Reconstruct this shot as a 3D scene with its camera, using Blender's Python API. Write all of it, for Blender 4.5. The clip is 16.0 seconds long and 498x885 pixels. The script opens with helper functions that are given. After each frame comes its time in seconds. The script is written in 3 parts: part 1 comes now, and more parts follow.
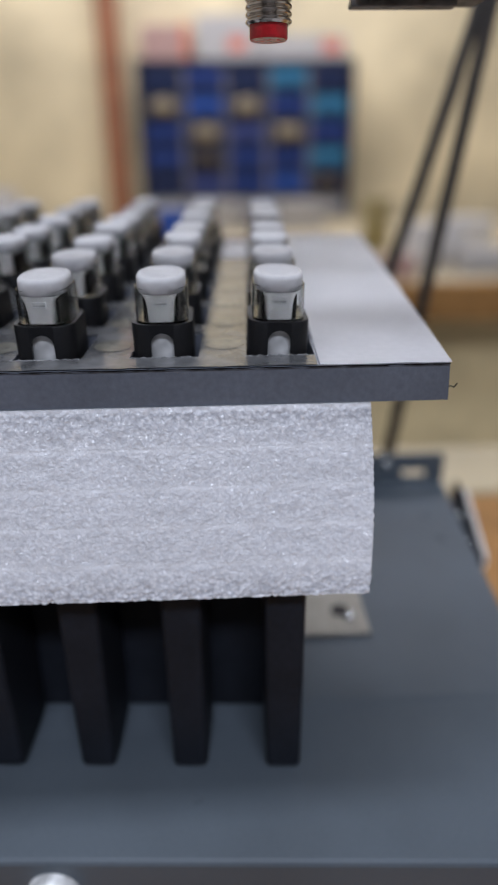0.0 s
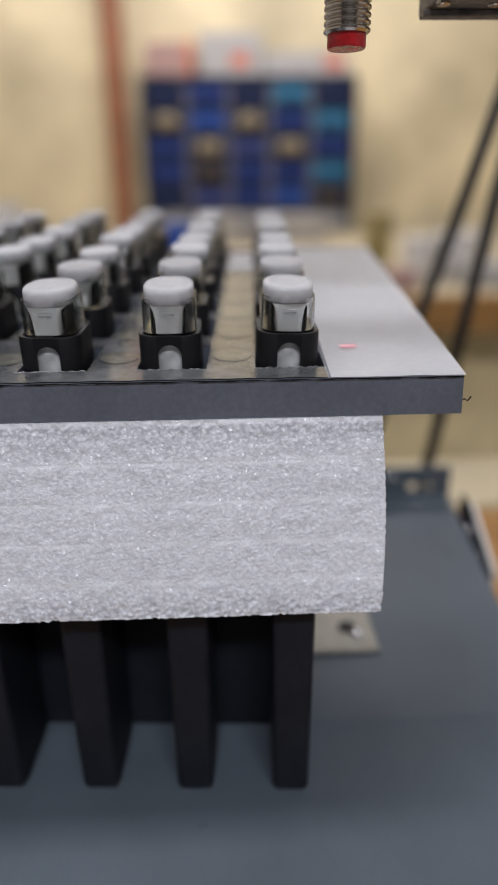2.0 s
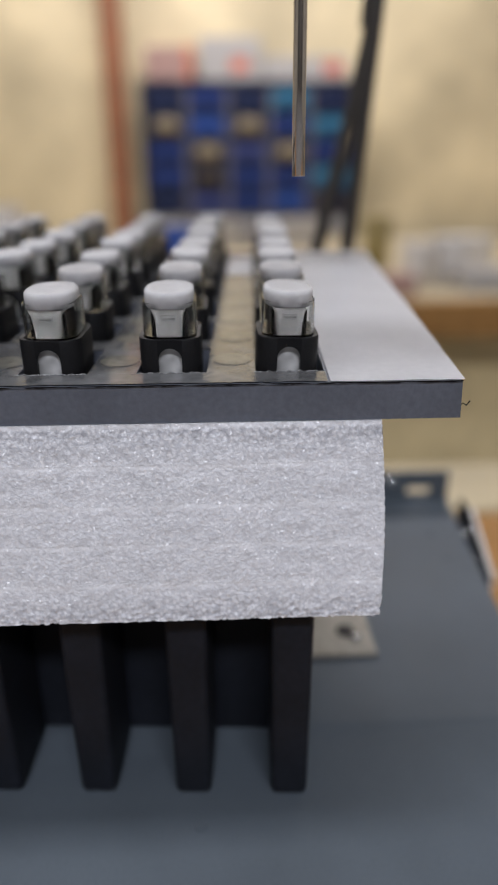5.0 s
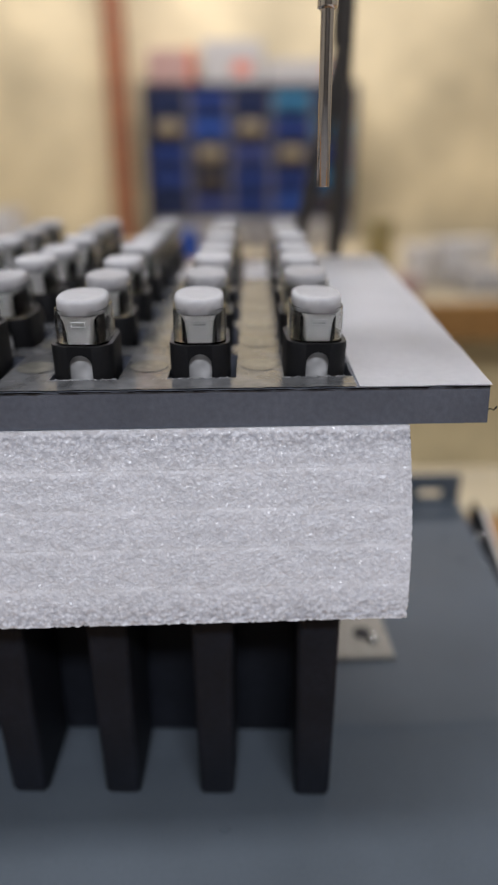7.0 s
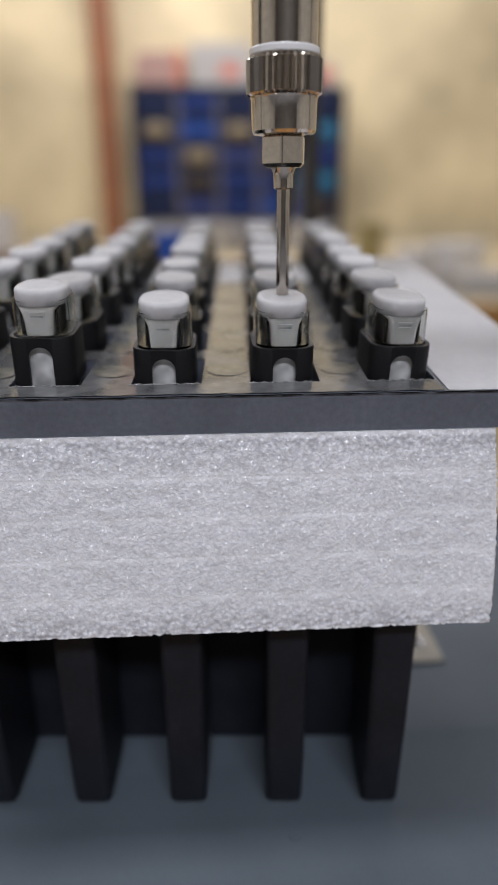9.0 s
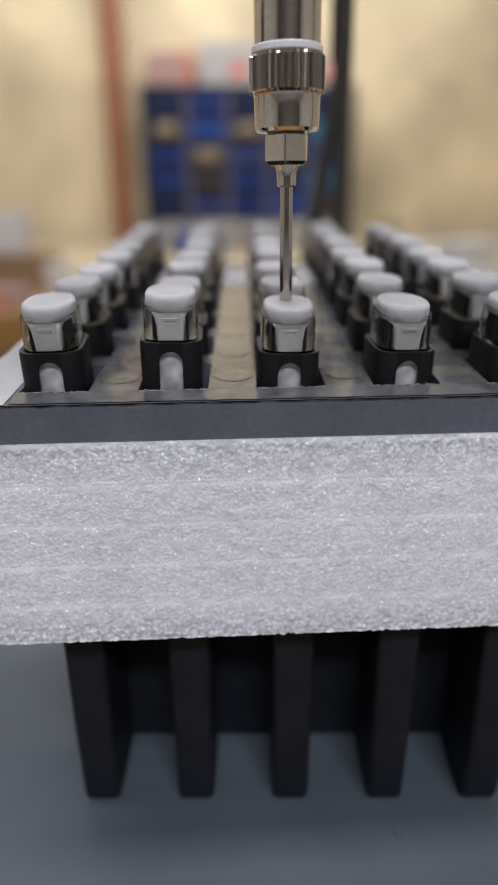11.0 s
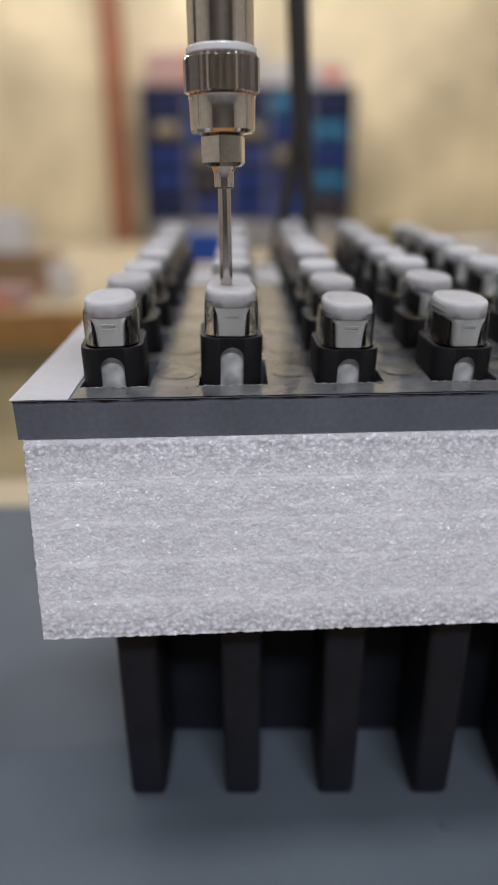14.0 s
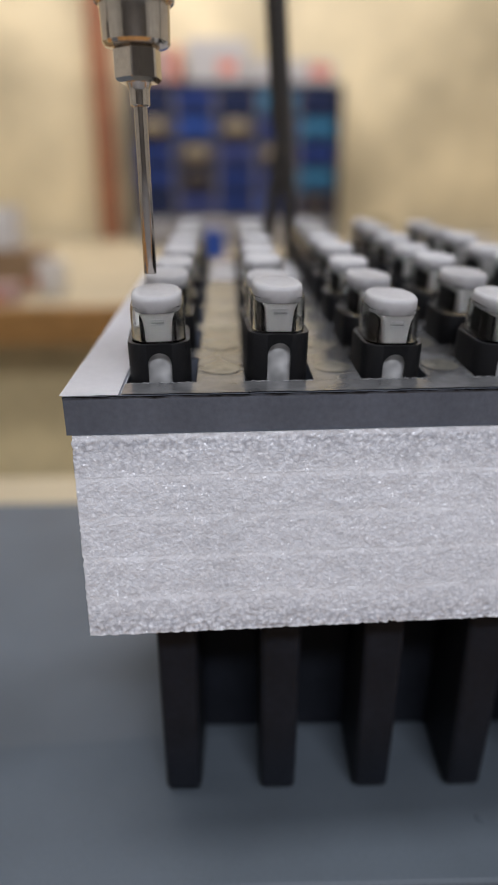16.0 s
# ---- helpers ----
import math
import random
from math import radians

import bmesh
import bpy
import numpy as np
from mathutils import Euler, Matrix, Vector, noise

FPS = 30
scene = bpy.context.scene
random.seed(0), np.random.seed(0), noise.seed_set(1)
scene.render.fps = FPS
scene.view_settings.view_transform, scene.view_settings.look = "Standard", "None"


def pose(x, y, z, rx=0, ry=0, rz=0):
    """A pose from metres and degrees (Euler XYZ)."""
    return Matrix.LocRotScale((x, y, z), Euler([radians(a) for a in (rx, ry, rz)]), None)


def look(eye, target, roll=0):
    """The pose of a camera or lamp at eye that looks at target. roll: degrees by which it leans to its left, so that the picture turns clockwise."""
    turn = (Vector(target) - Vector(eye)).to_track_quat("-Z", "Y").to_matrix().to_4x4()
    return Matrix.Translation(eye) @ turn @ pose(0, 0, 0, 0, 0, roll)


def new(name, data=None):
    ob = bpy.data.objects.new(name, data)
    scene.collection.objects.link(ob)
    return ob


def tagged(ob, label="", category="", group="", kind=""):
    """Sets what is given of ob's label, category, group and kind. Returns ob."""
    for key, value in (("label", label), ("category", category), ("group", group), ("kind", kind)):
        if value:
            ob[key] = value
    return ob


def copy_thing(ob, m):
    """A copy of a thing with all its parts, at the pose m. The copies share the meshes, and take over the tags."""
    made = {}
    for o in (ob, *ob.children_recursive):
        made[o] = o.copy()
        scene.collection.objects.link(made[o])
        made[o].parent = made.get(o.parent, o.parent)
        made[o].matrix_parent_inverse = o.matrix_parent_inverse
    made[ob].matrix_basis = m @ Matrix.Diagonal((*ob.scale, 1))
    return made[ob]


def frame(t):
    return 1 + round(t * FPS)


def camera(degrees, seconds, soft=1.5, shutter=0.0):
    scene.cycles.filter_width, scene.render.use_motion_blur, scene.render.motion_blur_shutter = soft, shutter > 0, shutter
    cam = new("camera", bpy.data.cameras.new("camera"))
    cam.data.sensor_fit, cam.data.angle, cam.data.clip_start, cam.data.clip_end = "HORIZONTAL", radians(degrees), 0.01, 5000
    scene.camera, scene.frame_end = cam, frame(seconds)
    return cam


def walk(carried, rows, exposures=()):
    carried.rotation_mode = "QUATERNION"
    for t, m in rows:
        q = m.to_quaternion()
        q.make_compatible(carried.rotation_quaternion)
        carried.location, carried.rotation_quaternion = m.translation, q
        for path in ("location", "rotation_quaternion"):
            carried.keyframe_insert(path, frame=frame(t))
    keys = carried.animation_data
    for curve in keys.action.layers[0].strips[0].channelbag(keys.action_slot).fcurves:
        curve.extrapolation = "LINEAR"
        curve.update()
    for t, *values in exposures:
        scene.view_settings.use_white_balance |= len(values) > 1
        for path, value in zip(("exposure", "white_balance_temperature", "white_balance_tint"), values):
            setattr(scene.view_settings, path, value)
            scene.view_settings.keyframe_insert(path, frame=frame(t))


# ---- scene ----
# Lengths are in columns of the tray: one column is U metres. ORIGIN is the tray's front edge.
U = 0.0205
HEIGHT = 0.892
DEG = 42.7


def at(x, y, z):
    return (x * U, y * U, HEIGHT + z * U)


cam = camera(DEG, 16.0, soft=1.6)
cam.data.dof.use_dof = True
cam.data.dof.focus_distance = 5.08 * U
cam.data.dof.aperture_fstop = 11.3
PATH = [
    (0, (-0.188, -5.068, 1.457), (-0.121, -3.225, 0.684), -0.7),
    (0.5, (-0.181, -4.993, 1.475), (-0.122, -3.14, 0.725), -0.7),
    (1, (-0.206, -4.944, 1.474), (-0.145, -3.09, 0.727), -0.7),
    (1.5, (-0.232, -4.94, 1.439), (-0.171, -3.086, 0.692), -0.6),
    (2, (-0.245, -4.947, 1.425), (-0.182, -3.089, 0.687), -0.6),
    (2.5, (-0.25, -4.934, 1.43), (-0.19, -3.073, 0.7), -0.6),
    (3, (-0.237, -4.933, 1.437), (-0.175, -3.072, 0.707), -0.5),
    (3.5, (-0.25, -4.883, 1.415), (-0.186, -3.022, 0.685), -0.4),
    (4, (-0.266, -4.928, 1.422), (-0.199, -3.067, 0.692), -0.4),
    (6.5, (-0.245, -4.987, 1.446), (-0.175, -3.123, 0.724), -0.3),
    (7, (-0.502, -5.004, 1.472), (-0.435, -3.14, 0.751), -0.3),
    (7.5, (-1.101, -4.982, 1.481), (-1.032, -3.116, 0.765), -0.3),
    (8, (-1.316, -4.958, 1.478), (-1.217, -3.093, 0.762), -0.1),
    (8.5, (-1.301, -4.92, 1.463), (-1.192, -3.056, 0.748), -0.1),
    (9, (-1.33, -4.896, 1.47), (-1.219, -3.032, 0.755), -0.1),
    (9.5, (-1.354, -4.916, 1.493), (-1.248, -3.051, 0.777), -0.2),
    (10, (-1.918, -4.936, 1.511), (-1.819, -3.069, 0.798), -0.2),
    (10.2, (-2.196, -4.875, 1.531), (-2.098, -3.011, 0.813), -0.4),
    (12.5, (-2.484, -5.02, 1.53), (-2.402, -3.153, 0.817), -0.3),
    (13, (-2.877, -4.994, 1.525), (-2.801, -3.126, 0.814), -0.4),
    (13.5, (-2.874, -4.96, 1.504), (-2.782, -3.094, 0.791), -0.3),
    (14, (-2.87, -4.936, 1.503), (-2.767, -3.071, 0.787), -0.2),
    (14.5, (-2.852, -4.932, 1.498), (-2.74, -3.068, 0.783), -0.1),
    (15, (-2.886, -4.911, 1.499), (-2.766, -3.048, 0.78), -0.2),
    (15.5, (-3.368, -4.911, 1.494), (-3.247, -3.048, 0.775), -0.1),
    (16, (-3.38, -4.922, 1.491), (-3.235, -3.063, 0.768), 0.1),
]
walk(cam, [(t, look(at(*e), at(*g), r)) for t, e, g, r in PATH], [(0.0, -0.07, 5900, 10), (0.6, -0.07, 6150, 10), (1.4, -0.06, 6350, 10), (16.0, -0.06, 6350, 10)])

# ---- light ----
world = bpy.data.worlds.new("room_world")
scene.world = world
world.use_nodes = True
world.node_tree.nodes["Background"].inputs[0].default_value = (0.9, 0.95, 1.0, 1)
world.node_tree.nodes["Background"].inputs[1].default_value = 0.05


def overhead_lamp(name, x, y, sx, sy, watts, colour):
    data = bpy.data.lights.new(name, "AREA")
    data.shape, data.size, data.size_y, data.energy, data.color = "RECTANGLE", sx, sy, watts, colour
    lamp = new(name, data)
    lamp.location = (x, y, 2.60)
    return lamp


# unseen lamp overhead, set so the tray shades the deck beneath it
overhead_lamp("unseen_area_lamp", -0.45, 0.00, 1.25, 0.30, 18, (0.90, 0.915, 0.975))
# added lamp behind the viewer, brightens the foam front and sloping deck
overhead_lamp("unseen_area_lamp", 0.2, -1.6, 1.25, 0.30, 54, (0.87, 0.88, 0.96))
# added wide lamp near the north wall, brightens wall and cabinet
overhead_lamp("unseen_area_lamp", 0.0, 2.38, 2.4, 0.30, 47, (0.98, 0.95, 1.0))


# ---- materials ----
def material(name, colour, rough=0.5, metal=0.0, grain=0.0, scale=400.0, bump=0.0, bump_scale=1500.0, stain=0.0, stain_scale=6.0, detail=4.0, **more):
    """A principled surface; grain and stain vary the colour at two scales, bump gives fine relief."""
    m = bpy.data.materials.new(name)
    m.use_nodes = True
    tree = m.node_tree
    p = tree.nodes["Principled BSDF"]
    p.inputs["Roughness"].default_value, p.inputs["Metallic"].default_value = rough, metal
    for key, value in more.items():
        p.inputs[key.replace("_", " ")].default_value = value
    coord = tree.nodes.new("ShaderNodeTexCoord").outputs["Object"]

    def cloud(size, det):
        n = tree.nodes.new("ShaderNodeTexNoise")
        n.inputs["Scale"].default_value, n.inputs["Detail"].default_value = size, det
        tree.links.new(coord, n.inputs["Vector"])
        return n.outputs["Fac"]

    out = None
    base = (*colour, 1)
    p.inputs["Base Color"].default_value = base
    for amount, size in ((grain, scale), (stain, stain_scale)):
        if amount:
            mix = tree.nodes.new("ShaderNodeMix")
            mix.data_type, mix.blend_type = "RGBA", "MULTIPLY"
            ramp = tree.nodes.new("ShaderNodeMapRange")
            ramp.inputs["From Min"].default_value, ramp.inputs["From Max"].default_value = 0.3, 0.7
            ramp.inputs["To Min"].default_value, ramp.inputs["To Max"].default_value = 1 - amount, 1 + amount * 0.4
            tree.links.new(cloud(size, detail), ramp.inputs["Value"])
            mix.inputs["Factor"].default_value = 1
            if out:
                tree.links.new(out, mix.inputs["A"])
            else:
                mix.inputs["A"].default_value = base
            tree.links.new(ramp.outputs["Result"], mix.inputs["B"])
            out = mix.outputs["Result"]
    if out:
        tree.links.new(out, p.inputs["Base Color"])
    if bump:
        b = tree.nodes.new("ShaderNodeBump")
        b.inputs["Strength"].default_value, b.inputs["Distance"].default_value = bump, 0.0004
        tree.links.new(cloud(bump_scale, 3), b.inputs["Height"])
        tree.links.new(b.outputs["Normal"], p.inputs["Normal"])
    return m


def foam_material():
    """White expanded foam: small closed cells with shiny skins."""
    m = material("white_cell_foam", (0.765, 0.765, 0.79), 0.45, grain=0.09, scale=900, stain=0.07, stain_scale=70)
    tree = m.node_tree
    p = tree.nodes["Principled BSDF"]
    coord = tree.nodes.new("ShaderNodeTexCoord").outputs["Object"]
    warp = tree.nodes.new("ShaderNodeTexNoise")
    warp.inputs["Scale"].default_value, warp.inputs["Detail"].default_value = 160, 2
    tree.links.new(coord, warp.inputs["Vector"])
    bent = tree.nodes.new("ShaderNodeVectorMath")
    bent.operation = "MULTIPLY_ADD"
    bent.inputs[1].default_value = (0.0006, 0.0006, 0.0006)
    ripple = tree.nodes.new("ShaderNodeTexNoise")
    ripple.inputs["Scale"].default_value, ripple.inputs["Detail"].default_value = 1100, 2
    tree.links.new(coord, ripple.inputs["Vector"])
    tree.links.new(ripple.outputs["Color"], bent.inputs[0])
    tree.links.new(coord, bent.inputs[2])

    def bubbles(size):
        """Rounded cell skins of that size."""
        v = tree.nodes.new("ShaderNodeTexVoronoi")
        v.feature = "SMOOTH_F1"
        v.inputs["Scale"].default_value, v.inputs["Smoothness"].default_value = size, 0.25
        tree.links.new(bent.outputs[0], v.inputs["Vector"])
        return v.outputs["Distance"]

    big, fine, wide = bubbles(1500), bubbles(2700), bubbles(900)
    # cells are coarser along the cut top and bottom
    cut = tree.nodes.new("ShaderNodeSeparateXYZ")
    tree.links.new(bent.outputs[0], cut.inputs[0])
    middle = tree.nodes.new("ShaderNodeMath")
    middle.operation = "SUBTRACT"
    middle.inputs[1].default_value = -1.1625 * U
    tree.links.new(cut.outputs["Z"], middle.inputs[0])
    far = tree.nodes.new("ShaderNodeMath")
    far.operation = "ABSOLUTE"
    tree.links.new(middle.outputs[0], far.inputs[0])
    rim = tree.nodes.new("ShaderNodeMapRange")
    rim.inputs["From Min"].default_value, rim.inputs["From Max"].default_value = 0.52 * U, 0.82 * U
    rim.inputs["To Min"].default_value, rim.inputs["To Max"].default_value = 0.1, 1.5
    tree.links.new(far.outputs[0], rim.inputs["Value"])
    rough = tree.nodes.new("ShaderNodeMath")
    rough.operation = "MULTIPLY_ADD"
    tree.links.new(wide, rough.inputs[0])
    tree.links.new(rim.outputs["Result"], rough.inputs[1])
    tree.links.new(big, rough.inputs[2])
    small = tree.nodes.new("ShaderNodeTexVoronoi")
    small.inputs["Scale"].default_value = 3900
    tree.links.new(bent.outputs[0], small.inputs["Vector"])
    add = tree.nodes.new("ShaderNodeMath")
    add.operation = "MULTIPLY_ADD"
    add.inputs[1].default_value = 0.6
    tree.links.new(fine, add.inputs[0])
    tree.links.new(rough.outputs[0], add.inputs[2])
    b = tree.nodes.new("ShaderNodeBump")
    # the pressed skins where two sheets meet are smoother
    sheet = tree.nodes.new("ShaderNodeMath")
    sheet.operation = "PINGPONG"
    sheet.inputs[1].default_value = 0.1655 * U
    lift = tree.nodes.new("ShaderNodeMath")
    lift.operation = "ADD"
    lift.inputs[1].default_value = 1.99 * U
    tree.links.new(cut.outputs["Z"], lift.inputs[0])
    tree.links.new(lift.outputs[0], sheet.inputs[0])
    joint = tree.nodes.new("ShaderNodeMapRange")
    joint.inputs["From Min"].default_value, joint.inputs["From Max"].default_value = 0.012 * U, 0.05 * U
    joint.inputs["To Min"].default_value, joint.inputs["To Max"].default_value = 0.2, 0.26
    tree.links.new(sheet.outputs[0], joint.inputs["Value"])
    tree.links.new(joint.outputs["Result"], b.inputs["Strength"])
    b.inputs["Distance"].default_value = 0.0004
    tree.links.new(add.outputs[0], b.inputs["Height"])
    tree.links.new(b.outputs["Normal"], p.inputs["Normal"])
    shine = tree.nodes.new("ShaderNodeMapRange")
    shine.inputs["From Min"].default_value, shine.inputs["From Max"].default_value = 0.45, 0.65
    shine.inputs["To Min"].default_value, shine.inputs["To Max"].default_value = 0.5, 0.12
    tree.links.new(warp.outputs["Fac"], shine.inputs["Value"])
    tree.links.new(shine.outputs["Result"], p.inputs["Roughness"])
    # each cell's skin is a small facet turned its own way
    geo = tree.nodes.new("ShaderNodeNewGeometry").outputs["Normal"]
    lean = tree.nodes.new("ShaderNodeVectorMath")
    lean.operation = "MULTIPLY_ADD"
    lean.inputs[1].default_value, lean.inputs[2].default_value = (1.5, 1.5, 1.5), (-0.75, -0.75, -0.75)
    tree.links.new(small.outputs["Color"], lean.inputs[0])
    total = tree.nodes.new("ShaderNodeVectorMath")
    tree.links.new(lean.outputs[0], total.inputs[0])
    tree.links.new(geo, total.inputs[1])
    unit = tree.nodes.new("ShaderNodeVectorMath")
    unit.operation = "NORMALIZE"
    tree.links.new(total.outputs[0], unit.inputs[0])
    tree.links.new(unit.outputs[0], p.inputs["Coat Normal"])
    # shade inside open cells and thin skins is painted darker, most along the cut edges
    depth = tree.nodes.new("ShaderNodeMapRange")
    depth.inputs["From Min"].default_value, depth.inputs["From Max"].default_value = 0.15, 0.75
    depth.inputs["To Min"].default_value, depth.inputs["To Max"].default_value = 0.0, 1.0
    pit = tree.nodes.new("ShaderNodeTexVoronoi")
    pit.inputs["Scale"].default_value = 1250
    tree.links.new(bent.outputs[0], pit.inputs["Vector"])
    tree.links.new(pit.outputs["Distance"], depth.inputs["Value"])
    amount = tree.nodes.new("ShaderNodeMapRange")
    amount.inputs["From Min"].default_value, amount.inputs["From Max"].default_value = 0.1, 1.5
    amount.inputs["To Min"].default_value, amount.inputs["To Max"].default_value = 0.26, 0.66
    tree.links.new(rim.outputs["Result"], amount.inputs["Value"])
    veil = tree.nodes.new("ShaderNodeMath")
    veil.operation = "MULTIPLY"
    tree.links.new(depth.outputs["Result"], veil.inputs[0])
    tree.links.new(amount.outputs["Result"], veil.inputs[1])
    # the pressed skins between two sheets stay paler
    pale = tree.nodes.new("ShaderNodeMapRange")
    pale.inputs["From Min"].default_value, pale.inputs["From Max"].default_value = 0.008 * U, 0.04 * U
    pale.inputs["To Min"].default_value, pale.inputs["To Max"].default_value = 0.0, 1.0
    tree.links.new(sheet.outputs[0], pale.inputs["Value"])
    thin = tree.nodes.new("ShaderNodeMath")
    thin.operation = "MULTIPLY"
    tree.links.new(veil.outputs[0], thin.inputs[0])
    tree.links.new(pale.outputs["Result"], thin.inputs[1])
    tint = tree.nodes.new("ShaderNodeMix")
    tint.data_type, tint.blend_type = "RGBA", "MULTIPLY"
    tree.links.new(thin.outputs[0], tint.inputs["Factor"])
    tree.links.new(p.inputs["Base Color"].links[0].from_socket, tint.inputs["A"])
    tint.inputs["B"].default_value = (0.35, 0.36, 0.4, 1)
    tree.links.new(tint.outputs["Result"], p.inputs["Base Color"])
    p.inputs["Subsurface Weight"].default_value, p.inputs["Subsurface Radius"].default_value, p.inputs["Subsurface Scale"].default_value = 0.25, (1.0, 1.0, 1.0), 0.0008
    p.inputs["Coat Weight"].default_value, p.inputs["Coat Roughness"].default_value = 0.9, 0.23
    return m


FOAM = foam_material()
PVC = material("grey_pvc_sheet", (0.128, 0.140, 0.170), 0.42, grain=0.15, scale=900, bump=0.25, bump_scale=1400, stain=0.2, stain_scale=60)
FILM = material("glossy_film_on_pvc", (0.125, 0.126, 0.128), 0.13, grain=0.35, scale=260, bump=0.2, bump_scale=200, stain=0.5, stain_scale=90)
LIP = material("cut_film_edge", (0.24, 0.24, 0.24), 0.3, grain=0.5, scale=1600)
PAPER = material("white_paper", (0.85, 0.84, 0.85), 0.38, grain=0.04, scale=700, bump=0.15, bump_scale=500, stain=0.08, stain_scale=45)
SPOT = material("beige_film_reflection", (0.142, 0.136, 0.115), 0.16, grain=0.3, scale=500)
BLACK = material("black_matt_plastic", (0.008, 0.008, 0.009), 0.5, Specular_IOR_Level=0.25, grain=0.2, scale=1500, bump=0.15, bump_scale=3000)
FIN = material("black_anodised_fin", (0.0098, 0.0118, 0.0175), 0.6, Specular_IOR_Level=0.25, grain=0.3, scale=700, bump=0.1, bump_scale=1500, stain=0.3, stain_scale=80)
CLEAR = material("clear_plastic", (0.92, 0.93, 0.92), 0.05, Transmission_Weight=1.0, IOR=1.28)
CAP = material("frosted_white_silicone", (0.39, 0.386, 0.39), 0.65, Specular_IOR_Level=0.4, grain=0.05, scale=900, stain=0.06, stain_scale=200, Subsurface_Weight=0.9, Subsurface_Scale=1.0, Subsurface_Radius=(0.008, 0.008, 0.008))
INSERT = material("white_plastic_insert", (0.90, 0.885, 0.865), 0.4, grain=0.05, scale=900)
LINER = material("brushed_light_liner", (0.68, 0.68, 0.67), 0.4, metal=0.2, grain=0.45, scale=330, detail=1)
STEEL = material("stainless_steel", (0.60, 0.55, 0.50), 0.16, metal=1.0, grain=0.1, scale=900)
NICKEL = material("nickel_plated_brass", (0.74, 0.68, 0.61), 0.12, metal=1.0, grain=0.12, scale=1200)
DARKSTEEL = material("dark_cast_metal", (0.20, 0.185, 0.17), 0.5, metal=0.4, grain=0.5, scale=500, bump=0.6, bump_scale=700)
WHITERING = material("white_nylon", (0.8, 0.8, 0.8), 0.4)
RED = material("red_sensor_lens", (0.45, 0.015, 0.02), 0.25, grain=0.3, scale=900)
BASE = material("blue_grey_powder_coat", (0.078, 0.095, 0.113), 0.5, Specular_IOR_Level=0.35, grain=0.1, scale=2200, bump=0.12, bump_scale=2600, stain=0.14, stain_scale=35)
ZINC = material("bare_zinc_plate", (0.27, 0.25, 0.21), 0.45, metal=0.3, grain=0.2, scale=300)
BOLT = material("shiny_bolt", (0.75, 0.75, 0.75), 0.2, metal=1.0)
WIRE = material("black_cable_sheath", (0.030, 0.026, 0.023), 0.5)
WALL = material("cream_painted_wall", (0.76, 0.64, 0.405), 0.7, grain=0.06, scale=40, stain=0.38, stain_scale=2.4, bump=0.2, bump_scale=60)
# unseen wall behind the viewer, kept dark to put stripes in the metal
REARWALL = material("dark_unseen_wall", (0.13, 0.12, 0.11), 0.7, grain=0.08, scale=40, stain=0.2, stain_scale=3)
# unseen side walls, kept pale so the metal reflects bright bands
SIDEWALL = material("pale_unseen_wall", (0.62, 0.585, 0.51), 0.7, grain=0.06, scale=40, stain=0.2, stain_scale=3)
# unseen floor, grey so that no brown reflects in the black fins
FLOOR = material("neutral_unseen_floor", (0.26, 0.26, 0.265), 0.5, grain=0.1, scale=30, stain=0.15, stain_scale=3)
CEIL = material("white_ceiling", (0.78, 0.77, 0.74), 0.8, grain=0.04, scale=20)
WOOD = material("orange_brown_wood", (0.40, 0.205, 0.065), 0.6, Specular_IOR_Level=0.2, grain=0.25, scale=40, stain=0.2, stain_scale=9, bump=0.1, bump_scale=300)
POST = material("brown_painted_post", (0.30, 0.115, 0.05), 0.5, grain=0.2, scale=40, stain=0.25, stain_scale=8)
OLIVE = material("olive_plastic", (0.30, 0.235, 0.09), 0.5, grain=0.1, scale=30)
LAMINATE = material("cream_laminate", (0.52, 0.43, 0.27), 0.5, grain=0.08, scale=30, stain=0.2, stain_scale=5)
PANEL = material("beige_brown_board", (0.80, 0.64, 0.35), 0.6, grain=0.15, scale=30, stain=0.2, stain_scale=6)
CABINET = material("dark_blue_grey_steel", (0.014, 0.02, 0.045), 0.6, Specular_IOR_Level=0.25, grain=0.15, scale=40)
BLUES = {
    "B": material("blue_bin_plastic", (0.014, 0.036, 0.17), 0.6, Specular_IOR_Level=0.25, grain=0.2, scale=30),
    "K": material("navy_bin_plastic", (0.010, 0.018, 0.062), 0.6, Specular_IOR_Level=0.25, grain=0.2, scale=30),
    "L": material("bright_blue_bin_plastic", (0.022, 0.07, 0.30), 0.6, Specular_IOR_Level=0.25, grain=0.2, scale=30),
    "V": material("slate_blue_bin_plastic", (0.045, 0.06, 0.19), 0.6, Specular_IOR_Level=0.25, grain=0.2, scale=30),
    "C": material("cyan_bin_plastic", (0.035, 0.165, 0.29), 0.6, Specular_IOR_Level=0.25, grain=0.2, scale=30),
    "W": material("tan_cardboard", (0.25, 0.20, 0.13), 0.7, grain=0.25, scale=30),
    "N": material("brown_parts", (0.05, 0.036, 0.026), 0.7, grain=0.4, scale=40),
    "G": material("pale_grey_bin_plastic", (0.36, 0.36, 0.37), 0.6, Specular_IOR_Level=0.25, grain=0.25, scale=30),
}
DIVIDER = material("grey_brown_steel_divider", (0.13, 0.12, 0.125), 0.6, grain=0.2, scale=40)
PINK = material("pink_carton", (0.41, 0.255, 0.22), 0.6, grain=0.2, scale=25)
CARTON = material("white_carton", (0.44, 0.42, 0.405), 0.6, grain=0.1, scale=25)
